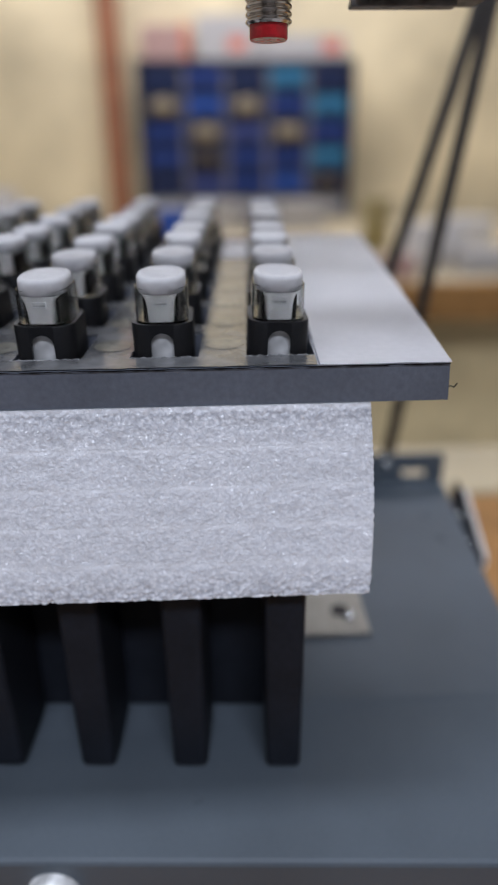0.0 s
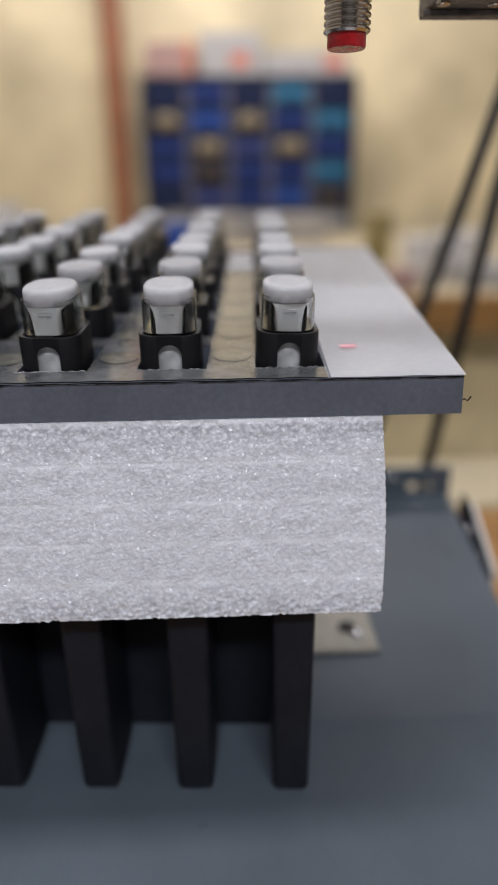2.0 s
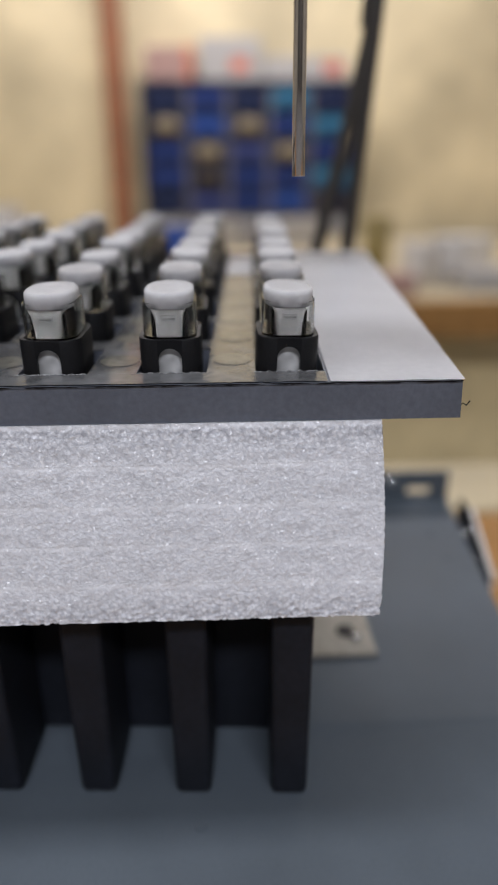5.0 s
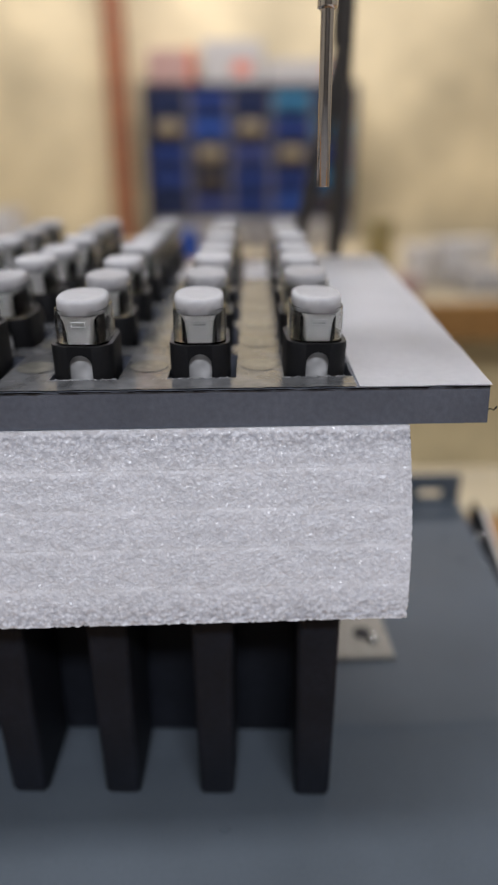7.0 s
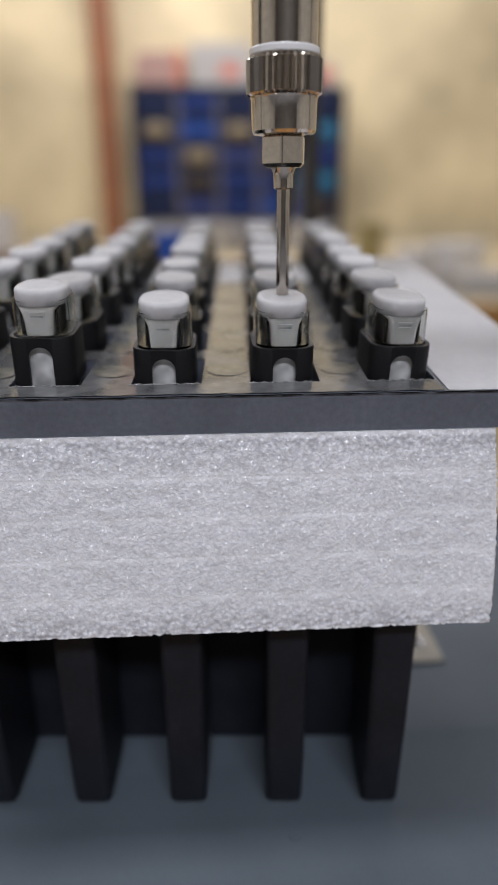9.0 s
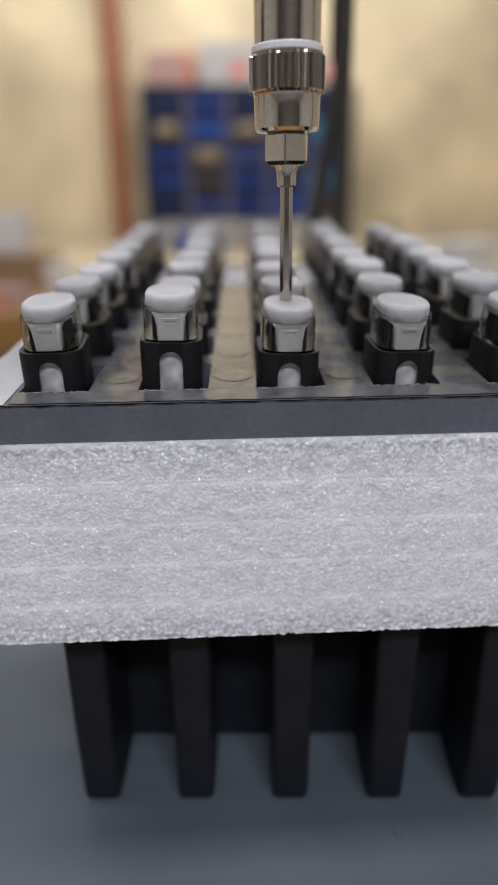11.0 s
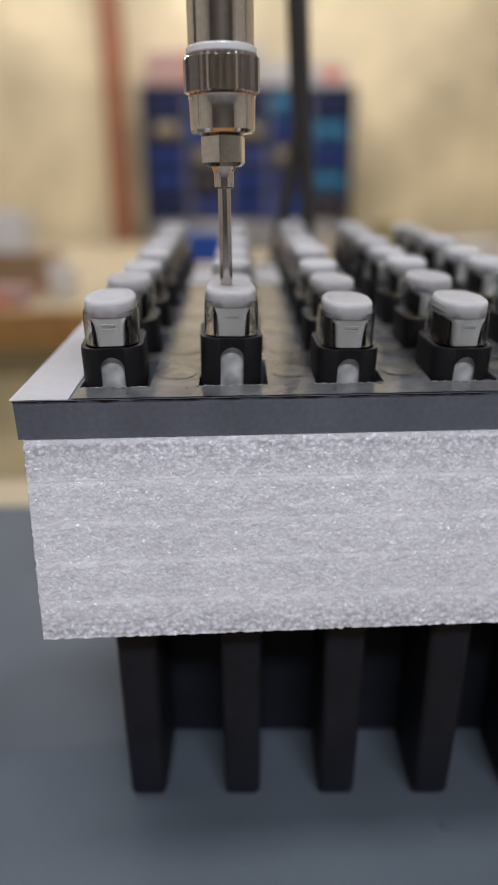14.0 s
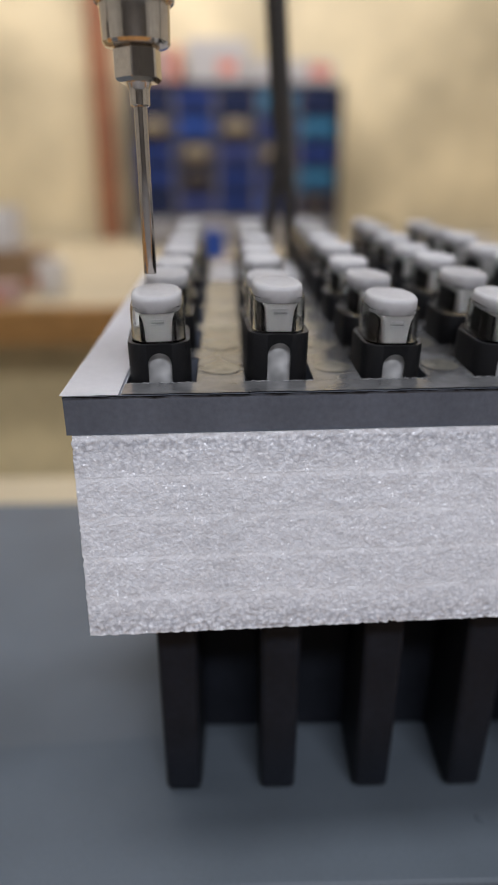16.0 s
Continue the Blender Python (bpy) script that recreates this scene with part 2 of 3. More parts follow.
GREYBOX = material("grey_carton", (0.30, 0.29, 0.30), 0.6, grain=0.2, scale=25)
REDPRINT = material("red_print", (0.60, 0.16, 0.09), 0.6)
CUP = material("white_glazed_plastic", (0.74, 0.71, 0.68), 0.25, grain=0.08, scale=40)
BROWNBOX = material("brown_carton", (0.30, 0.19, 0.10), 0.7, grain=0.2, scale=40)
LASER = material("red_laser_light", (0.72, 0.45, 0.47), 0.6, Emission_Color=(1.0, 0.08, 0.14, 1), Emission_Strength=0.25)


# ---- building helpers: meshes are drawn in columns and scaled to metres ----
def part(name, bm, mat, parent=None, label="", smooth=None):
    for v in bm.verts:
        v.co *= U
    bm.normal_update()
    mesh = bpy.data.meshes.new(name)
    bm.to_mesh(mesh)
    bm.free()
    mesh.materials.append(mat)
    if smooth:
        for f in mesh.polygons:
            f.use_smooth = True
        mesh.set_sharp_from_angle(angle=radians(smooth))
    ob = new(name, mesh)
    if parent:
        ob.parent = parent
    if label:
        ob["label"] = label
    return ob


def thing(name, place, label, category, group="", kind="", turn=(0, 0, 0)):
    ob = new(name)
    ob.matrix_basis = pose(*place, *turn)
    return tagged(ob, label, category, group, kind)


def add_box(bm, x0, x1, y0, y1, z0, z1, bevel=0.0):
    vs = [bm.verts.new(c) for c in ((x0, y0, z0), (x1, y0, z0), (x1, y1, z0), (x0, y1, z0), (x0, y0, z1), (x1, y0, z1), (x1, y1, z1), (x0, y1, z1))]
    fs = [bm.faces.new([vs[i] for i in q]) for q in ((3, 2, 1, 0), (4, 5, 6, 7), (0, 1, 5, 4), (1, 2, 6, 5), (2, 3, 7, 6), (3, 0, 4, 7))]
    if bevel:
        bmesh.ops.bevel(bm, geom=list({e for f in fs for e in f.edges}), offset=bevel, segments=2, profile=0.5, affect="EDGES")
    return bm


def box(x0, x1, y0, y1, z0, z1, bevel=0.0):
    return add_box(bmesh.new(), x0, x1, y0, y1, z0, z1, bevel)


def outline(w, d, r, n=6):
    """A rounded rectangle, anticlockwise from its front right corner."""
    pts = []
    for cx, cy, a0 in ((w / 2 - r, -d / 2 + r, -90), (w / 2 - r, d / 2 - r, 0), (-w / 2 + r, d / 2 - r, 90), (-w / 2 + r, -d / 2 + r, 180)):
        for i in range(n + 1):
            a = radians(a0 + 90 * i / n)
            pts.append((cx + r * math.cos(a), cy + r * math.sin(a)))
    return pts


def oval(w, d, power=2.4, n=32):
    """A rounded oval, fuller than an ellipse."""
    pts = []
    for i in range(n):
        c, q = math.cos(2 * math.pi * i / n), math.sin(2 * math.pi * i / n)
        pts.append((w / 2 * math.copysign(abs(c) ** (2 / power), c), d / 2 * math.copysign(abs(q) ** (2 / power), q)))
    return pts


def loft(bm, rings, close_bottom=True, close_top=True):
    """Skins a stack of rings, each a list of 3D points of the same count."""
    loops = [[bm.verts.new(p) for p in ring] for ring in rings]
    n = len(loops[0])
    for a, b in zip(loops, loops[1:]):
        for i in range(n):
            bm.faces.new((a[i], a[(i + 1) % n], b[(i + 1) % n], b[i]))
    if close_bottom:
        bm.faces.new(loops[0][::-1])
    if close_top:
        bm.faces.new(loops[-1])
    return bm


def lathe(profile, n=32, flute=0.0, bm=None):
    """A turned body about z from (radius, z) rows; flute cuts fine grooves along it."""
    bm = bm or bmesh.new()
    rings = []
    for r, z in profile:
        rings.append([((r - (flute if i % 2 else 0)) * math.cos(2 * math.pi * i / n), (r - (flute if i % 2 else 0)) * math.sin(2 * math.pi * i / n), z) for i in range(n)])
    return loft(bm, rings)


def tube(bm, points, radius, n=8):
    rings = []
    for i, p in enumerate(points):
        a, b = Vector(points[max(i - 1, 0)]), Vector(points[min(i + 1, len(points) - 1)])
        q = (b - a).to_track_quat("Z", "X")
        rings.append([tuple(Vector(p) + q @ Vector((radius * math.cos(2 * math.pi * k / n), radius * math.sin(2 * math.pi * k / n), 0))) for k in range(n)])
    return loft(bm, rings)


# ---- the room ----
FLOORZ = -HEIGHT / U
YW = 156.0
XL, XR, YB = -120.0, 120.0, -150.0
TOP = (2.7 - HEIGHT) / U
wall_thick = 8.0
for name, b in (("wall_north", (XL - wall_thick, XR + wall_thick, YW, YW + wall_thick)), ("wall_south", (XL - wall_thick, XR + wall_thick, YB - wall_thick, YB)), ("wall_west", (XL - wall_thick, XL, YB, YW)), ("wall_east", (XR, XR + wall_thick, YB, YW))):
    paint = WALL if name == "wall_north" else REARWALL if name == "wall_south" else SIDEWALL
    w = part(name, box(*b, FLOORZ, TOP), paint)
    w.location = (0, 0, HEIGHT)
    tagged(w, "cream painted plaster wall with faint stains" if name == "wall_north" else "plain wall out of view, toned for reflections in the metal", "wall", kind="structure")
f = part("floor", box(XL, XR, YB, YW, FLOORZ - 6, FLOORZ), FLOOR)
f.location = (0, 0, HEIGHT)
tagged(f, "plain floor out of view, grey to keep its bounce neutral", "floor", kind="structure")
c = part("ceiling", box(XL - wall_thick, XR + wall_thick, YB - wall_thick, YW + wall_thick, TOP, TOP + 6), CEIL)
c.location = (0, 0, HEIGHT)
tagged(c, "plain white ceiling", "ceiling", kind="structure")
p = part("trim", box(-25.3, -21.0, YW - 4.5, YW - 0.1, FLOORZ, TOP - 0.1, 0.4), POST)
p.location = (0, 0, HEIGHT)
tagged(p, "brown painted wooden post against the cream wall", "post", kind="structure")


# ---- the bench behind and what stands on it ----
def workbench():
    t = thing("workbench", at(0, 0, -8), "orange-brown wooden bench with a thick front edge", "bench")
    part("benchtop", box(-95, 95, 55.6, YW - 5, -1.6, 0, 0.15), LAMINATE, t, "cream laminate top")
    part("front_edge", box(-95, 95, 54, 55.5, -3.4, 0.05, 0.2), WOOD, t)
    part("apron", box(-95, 95, 60, 61, -31, -3.5), PANEL, t, "beige-brown board under the bench")
    part("underframe", box(-95, 95, 55.6, 60, -3.4, -1.7), PANEL, t, "beige-brown rail under the top")
    for x in (-92, 0, 92):
        part("leg", box(x - 2, x + 2, 62, 66, FLOORZ + 8, -1.7), WOOD, t)
    return t


workbench()

GRID = ["KBKCK", "WLWBC", "BWVWB", "BNBBC", "KVBLN", "GGGGG"]


def parts_cabinet():
    x0, x1, z0, z1, y = -17.5, 29.2, -8.0, 24.1, 150.0
    t = thing("parts_cabinet", at(0, y, 0), "dark blue steel cabinet of small parts bins on the bench", "cabinet")
    part("carcass_side", box(x0, x0 + 0.8, 0, 5.5, z0, z1), CABINET, t)
    part("carcass_side", box(x1 - 0.8, x1, 0, 5.5, z0, z1), CABINET, t)
    part("carcass_top", box(x0 + 0.8, x1 - 0.8, 0, 5.5, z1 - 1.1, z1), CABINET, t)
    part("carcass_back", box(x0 + 0.8, x1 - 0.8, 5, 5.5, z0, z1 - 1.1), CABINET, t)
    w = (x1 - x0 - 1.6) / 5
    h = (z1 - 1.1 - z0) / 6
    for r, row in enumerate(GRID):
        for k, code in enumerate(row):
            a, b = x0 + 0.8 + w * k, z1 - 1.1 - h * (r + 1)
            bm = box(a + 0.5, a + w - 0.5, 0.3, 4.6, b + 0.3, b + h - 0.5, 0.25)
            drawer = part("bin", bm, BLUES["K" if code in "WN" else code], t)
            lip = box(a + 1.6, a + w - 1.6, -0.25, 0.26, b + 0.9, b + 1.9, 0.1)
            part("pull", lip, BLUES["K" if code in "BLVCK" else "N"], drawer)
            if code in "WN":
                heap = lathe([(0.5, -1.6), (1.9, -1.2), (2.6, -0.2), (2.3, 0.9), (1.2, 1.6), (0.3, 1.8)], 14)
                bmesh.ops.scale(heap, verts=heap.verts, vec=(1.15, 0.35, 0.95))
                bmesh.ops.translate(heap, verts=heap.verts, vec=(a + w / 2, -0.35, b + h / 2))
                part("lump", heap, BLUES[code], drawer, "tan lump of packed parts", smooth=60)
    for k in range(1, 5):
        a = x0 + 0.8 + w * k
        part("divider", box(a - 0.45, a + 0.45, -0.1, 4.8, z0, z1 - 1.15), DIVIDER, t)
    for r in range(1, 6):
        b = z1 - 1.1 - h * r
        part("shelf", box(x0 + 0.85, x1 - 0.85, 0.1, 4.9, b - 0.42, b + 0.22), CABINET, t)
    return t


parts_cabinet()


def carton(name, x0, x1, y0, y1, z0, z1, mat, label, prints=()):
    t = thing(name, at((x0 + x1) / 2, y0, z0), label, "box")
    w = (x1 - x0) / 2
    part("body", box(-w, w, 0, y1 - y0, 0, z1 - z0, 0.12), mat, t)
    part("lid_flap", box(-w + 0.1, w - 0.1, 0.2, y1 - y0 - 0.2, z1 - z0 + 0.01, z1 - z0 + 0.14), mat, t)
    for a, b, c, d in prints:
        part("print_patch", box(a, b, -0.05, -0.004, c, d), REDPRINT, t, "red printed patch")
    return t


carton("carton", -16.0, -6.0, 150.4, 155, 24.1, 30.2, PINK, "pink cardboard box on top of the bin cabinet", [(3.6, 4.9, 0.3, 6.6)])
carton("carton", -4.6, 8.5, 150.4, 155, 24.1, 32.0, CARTON, "white cardboard box with red print on the bin cabinet", [(0.2, 3.8, 1.6, 4.2)])
carton("carton", 9.0, 27.0, 150.4, 155, 24.1, 28.4, CARTON, "low white cardboard box with red print on the bin cabinet", [(4.0, 8.0, 1.2, 3.6)])


def tub(x, y, r, h, label, mat=CUP):
    t = thing("tub", at(x, y, -8), label, "tub")
    part("body", lathe([(r * 0.82, 0.0), (r, h * 0.12), (r * 1.02, h * 0.86), (r * 0.9, h * 0.9)], 24), mat, t, smooth=40)
    part("lid", lathe([(r * 1.08, h * 0.9 + 0.01), (r * 1.1, h * 0.97), (r * 0.9, h)], 24), mat, t, smooth=40)
    return t


tub(20.6, 66, 1.7, 4.6, "white plastic tub with a lid on the bench")
tub(24.6, 67, 1.9, 5.0, "white plastic tub with a lid on the bench")
tub(30.0, 75, 2.6, 4.6, "large white plastic tub on the bench")
tub(-18.2, 63, 1.5, 3.4, "short white plastic tub on the bench")
tub(20.4, 84, 1.8, 6.6, "tall olive plastic tub on the bench", OLIVE)
carton("carton", -28, -19.8, 66, 72, -8, -4.0, BROWNBOX, "brown cardboard box on the bench", [(3.0, 3.9, 0.2, 1.6)])
carton("carton", -27, -22.6, 66.6, 71.5, -3.84, 0.2, CUP, "white cardboard box stacked on a brown box")
carton("carton", -13.0, -5.5, 118, 124, -8, -4.2, GREYBOX, "pale grey cardboard box before the bin cabinet")
carton("carton", -4.8, 2.6, 117, 124, -8, -3.0, CARTON, "white cardboard box before the bin cabinet")
carton("carton", 3.4, 9.4, 119, 124, -8, -3.8, GREYBOX, "pale grey cardboard box before the bin cabinet")
carton("carton", 10.2, 18.6, 117, 124, -8, -3.2, CARTON, "wide white cardboard box before the bin cabinet")
carton("carton", 15.6, 18.6, 58, 61.5, -8, -6.2, PINK, "small pink cardboard box on the bench")
carton("carton", 24.0, 31.0, 60, 65, -8, -6.0, CARTON, "flat white cardboard box on the bench")
carton("carton", -24.5, -20.4, 57, 61, -8, -6.6, PINK, "small pink and red cardboard box on the bench", [(-1.9, 0.6, 0.2, 1.1)])


# ---- the machine's table, base and fin block ----
BZ = -4.41          # top of the base's flat part
SLOPE = 0.11       # fall of its front part
FOLD = 0.83


def machine_table():
    t = thing("machine_table", at(0, 0, -7.2), "orange-brown wooden table under the machine", "table")
    part("tabletop", box(-24, 16, -6, 11.2, -1.3, 0, 0.12), WOOD, t)
    for x in (-22, 14):
        for y in (-4.5, 8.5):
            part("leg", box(x - 1.2, x + 1.2, y - 1.2, y + 1.2, FLOORZ + 7.2, -1.31), WOOD, t)
    return t


machine_table()


def side_table():
    t = thing("side_table", at(0, 11.4, -7.2), "cream laminate table pushed against the machine table", "table")
    part("tabletop", box(-24, 18, 0, 3.4, -1.3, 0.02, 0.1), LAMINATE, t)
    for x in (-22, 16):
        for y in (1.0, 2.5):
            part("leg", box(x - 0.9, x + 0.9, y - 0.9, y + 0.9, FLOORZ + 7.2, -1.31), WOOD, t)
    return t


side_table()


def filling_machine():
    t = thing("filling_machine", at(0, 0, 0), "blue-grey powder-coated steel machine base on a wooden table", "machine base")
    bm = bmesh.new()
    xl, xr, back = -13.0, 3.45, 6.65
    # section: front face, rounded front edge, sloping front, fold, flat deck, back
    tip = -0.95
    nose = BZ - SLOPE * (FOLD - tip)
    sec = [(tip, -7.2), (tip, nose - 0.05), (tip + 0.015, nose - 0.014), (tip + 0.05, nose + 0.004), (FOLD - 0.02, BZ - 0.0015), (FOLD + 0.02, BZ), (back, BZ), (back, -7.2)]
    rings = []
    for k in range(2):
        ring = []
        for y, z in sec:
            x = xl if k == 0 else xr + max(0.0, y) * 0.115
            ring.append((x, y + (0.75 if k == 0 and y == back else 0.0) - (0.24 if k == 1 and y < 0 else -0.60 if y < 0 else 0.0), z))
        rings.append(ring)
    loft(bm, rings)
    bmesh.ops.recalc_face_normals(bm, faces=bm.faces)
    part("deck", bm, BASE, t)
    # round push button on the front face
    bm = lathe([(0.27, 0.0), (0.27, 0.16), (0.24, 0.20), (0.19, 0.20), (0.18, 0.17)], 28)
    bmesh.ops.rotate(bm, verts=bm.verts, matrix=Matrix.Rotation(radians(90), 3, "X"))
    bmesh.ops.translate(bm, verts=bm.verts, vec=(-2.0, -0.88, nose - 0.42))
    part("push_button", bm, LINER, t, "pale round push button", smooth=40)
    # clamp plate with a bolt beside the fin block
    plate = part("clamp_plate", box(0.30, 1.72, 1.93, 3.3, BZ + 0.003, BZ + 0.06, 0.015), ZINC, t, "bare zinc clamp plate")
    bm = lathe([(0.085, 0.0), (0.085, 0.03), (0.06, 0.075), (0.02, 0.09)], 16)
    bmesh.ops.translate(bm, verts=bm.verts, vec=(1.47, 2.26, BZ + 0.06))
    part("bolt_head", bm, BOLT, plate, smooth=50)
    # the hole's dark inside is painted as a black disc on the plate
    bm = lathe([(0.13, 0.0), (0.13, 0.012)], 18)
    bmesh.ops.translate(bm, verts=bm.verts, vec=(1.36, 2.42, BZ + 0.061))
    part("hole_dark_disc", bm, BLACK, plate)
    # upright flange with slots at the back
    y = back
    flange = bmesh.new()
    zs = (BZ, BZ + 0.13, BZ + 0.29, BZ + 0.62)
    xs = (2.2, 2.95, 3.20, 3.36, 3.84, 4.2)
    for i in range(5):
        for j in range(3):
            if j == 1 and i == 3:
                continue
            add_box(flange, xs[i], xs[i + 1], y - 0.07, y - 0.002, zs[j], zs[j + 1])
    bmesh.ops.remove_doubles(flange, verts=flange.verts, dist=1e-4)
    part("back_flange", flange, BASE, t, "slotted upright flange")
    bm = lathe([(0.09, 0.0), (0.09, 0.04), (0.05, 0.07)], 14)
    bmesh.ops.rotate(bm, verts=bm.verts, matrix=Matrix.Rotation(radians(90), 3, "X"))
    bmesh.ops.translate(bm, verts=bm.verts, vec=(3.02, y - 0.07, BZ + 0.42))
    part("bolt_head", bm, BOLT, t, smooth=50)
    for x, yy in ((3.45, 5.2), (3.5, 4.4), (-0.6, -0.35)):
        bm = lathe([(0.06, 0.0), (0.05, 0.02)], 12)
        z = BZ + 0.001 if yy > FOLD else BZ - SLOPE * (FOLD - yy) - 0.004
        bmesh.ops.translate(bm, verts=bm.verts, vec=(x, yy, z))
        part("rivet", bm, BASE, t)
    # angle bracket on the side
    bracket = bmesh.new()
    sx = lambda q: xr + q * 0.115
    ring = [(3.8, BZ - 0.75), (5.95, BZ - 0.75), (5.95, BZ + 0.33), (5.45, BZ + 0.36), (3.8, BZ - 0.06)]
    loft(bracket, [[(sx(q) + off, q, z) for q, z in ring] for off in (0.07, 0.14)])
    bmesh.ops.recalc_face_normals(bracket, faces=bracket.faces)
    br = part("side_bracket", bracket, FIN, t, "black steel side bracket with two screws")
    trim = bmesh.new()
    loft(trim, [[(sx(q) + off, q, z + up) for q, z, up in ((3.8, BZ - 0.06, -0.2), (5.45, BZ + 0.36, -0.2), (5.45, BZ + 0.36, 0.03), (3.8, BZ - 0.06, 0.03))] for off in (0.142, 0.20)])
    bmesh.ops.recalc_face_normals(trim, faces=trim.faces)
    part("edge_strip", trim, CUP, br, "pale edge strip")
    for yy, z in ((5.1, 0.02), (4.45, -0.16)):
        bm = lathe([(0.085, 0.0), (0.085, 0.04), (0.05, 0.075)], 14)
        bmesh.ops.rotate(bm, verts=bm.verts, matrix=Matrix.Rotation(radians(-90), 3, "Y"))
        bmesh.ops.translate(bm, verts=bm.verts, vec=(sx(yy) + 0.07, yy, BZ + z))
        part("bolt_head", bm, BOLT, br, smooth=50)
    return t


filling_machine()


def gantry():
    """The bridge that carries needle and sensor, standing on the table."""
    t = thing("gantry", at(0, 0, -7.2), "grey steel gantry bridging the machine on two posts", "gantry")
    part("beam", box(-14.5, 10.0, 0.88, 1.55, 12.4, 13.1, 0.03), BASE, t)
    for x in (-14.2, 9.7):
        part("post", box(x - 0.3, x + 0.3, 0.9, 1.5, 0.0, 12.39, 0.03), BASE, t)
        part("foot_plate", box(x - 0.6, x + 0.6, 0.88, 1.9, 0.003, 0.1, 0.02), BASE, t)
    return t


gantry()

FOAM_LOW, FOAM_TOP = -1.99, -0.335


def fin_block():
    t = thing("fin_block", at(-1.69, 0, 0), "black finned metal block carrying the foam", "stand", turn=(0, 0, -3.2))
    part("body", box(-2.08, 2.18, 0.86, 5.4, BZ, FOAM_LOW, 0.03), FIN, t)
    for i in range(5):
        x = 2.01 - 1.0 * i
        bm = bmesh.new()
        prof = [(0.85, BZ - 0.002), (0.55, BZ - 0.032), (0.12, BZ - 0.079), (0.05, BZ - 0.055), (0.01, BZ + 0.02), (-0.02, BZ + 1.0), (0.0, FOAM_LOW), (0.85, FOAM_LOW)]
        rings = []
        for k, half in ((-1, 0), (1, 0)):
            ring = []
            for y, z in prof:
                h = 0.182 + 0.018 * (z - BZ) / (FOAM_LOW - BZ) + 0.03 * min(y, 0.5)
                ring.append((x + k * h, y, z))
            rings.append(ring)
        loft(bm, rings)
        bmesh.ops.recalc_face_normals(bm, faces=bm.faces)
        sharp = [e for e in bm.edges if len(e.link_faces) == 2 and e.calc_face_angle(0) > 1.0]
        bmesh.ops.bevel(bm, geom=sharp, offset=0.06, segments=3, profile=0.5, affect="EDGES")
        part("fin", bm, FIN, t)
    return t


fin_block()


def foam_block():
    """Five stacked foam sheets; the front leans out towards the bottom."""
    t = thing("foam_block", at(0, 0, 0), "block of stacked white foam sheets under the tray", "foam block")
    n = 5
    nx, nz = 330, 24
    rnd = random.Random(3)
    for s in range(n):
        z1 = FOAM_TOP + (FOAM_LOW - FOAM_TOP) * s / n
        z0 = FOAM_TOP + (FOAM_LOW - FOAM_TOP) * (s + 1) / n
        bm = bmesh.new()
        jut = rnd.uniform(-0.001, 0.001)
        grid = []
        for j in range(nz + 1):
            v = j / nz
            row = []
            for i in range(nx + 1):
                u = i / nx
                zz = z0 + (z1 - z0) * v
                depth = (FOAM_TOP - zz) / (FOAM_TOP - FOAM_LOW)
                xl = -4.44 + 0.07 * depth
                xr = 1.035 + 0.036 * math.sin(depth * 3.0)
                x = xl + (xr - xl) * u
                edge = min(v, 1 - v) * nz
                y = 0.0 - 0.40 * depth + jut + (0.001 * max(0.0, 1 - edge / 5.0) if 0 < s + v < n else 0.0)
                y += 0.006 * noise.noise(Vector((x * 9, zz * 9, 0))) + 0.004 * noise.noise(Vector((x * 45, zz * 45, 5)))
                coarse = 0.6 * max(0.0, 1 - (FOAM_TOP - zz) / 0.2) + max(0.0, 1 - (zz - FOAM_LOW) / 0.2)
                y += coarse * (0.032 * abs(noise.noise(Vector((x * 21, zz * 21, 8)))) + 0.010 * noise.noise(Vector((x * 29, zz * 29, 3))))
                if s == n - 1 and j == 0:
                    zz += 0.006 * noise.noise(Vector((x * 20, 3, 1))) + 0.007 * noise.noise(Vector((x * 60, 3, 1)))
                if i in (0, nx):
                    x += 0.010 * noise.noise(Vector((7, zz * 22, 1 + u))) + 0.008 * noise.noise(Vector((3, zz * 70, 1 + u)))
                row.append(bm.verts.new((x, y, zz)))
            grid.append(row)
        for j in range(nz):
            for i in range(nx):
                bm.faces.new((grid[j][i], grid[j][i + 1], grid[j + 1][i + 1], grid[j + 1][i]))
        back = 5.6
        rise = 0.058 * back if s == 0 else 0.0
        b = [bm.verts.new((x, back, z)) for x, z in ((-4.38, z0), (1.045, z0), (1.045, z1 + rise), (-4.38, z1 + rise))]
        bm.faces.new([*grid[0][::-1], b[0], b[1]])
        bm.faces.new([*grid[nz], b[2], b[3]])
        bm.faces.new([r[nx] for r in grid] + [b[2], b[1]])
        bm.faces.new([r[0] for r in grid][::-1] + [b[0], b[3]])
        bm.faces.new((b[1], b[0], b[3], b[2]))
        bmesh.ops.recalc_face_normals(bm, faces=bm.faces)
        part("foam_sheet", bm, FOAM, t, smooth=50)
    return t


foam_block()

# ---- the tray, tilted up towards its back ----
TILT = 3.4
TRAY = pose(*at(0, 0, 0), TILT, 0, 0)
THICK = 0.33
COLS, ROWS_N = 5, 7
CX, CY, PX, PY = 0.275, 0.625, 1.0, 1.0      # first pod's centre, column and row spacing
LEFT, RIGHT, DEEP = -4.48, 1.68, 7.15
LEAN = 0.042        # the columns run slightly to the side


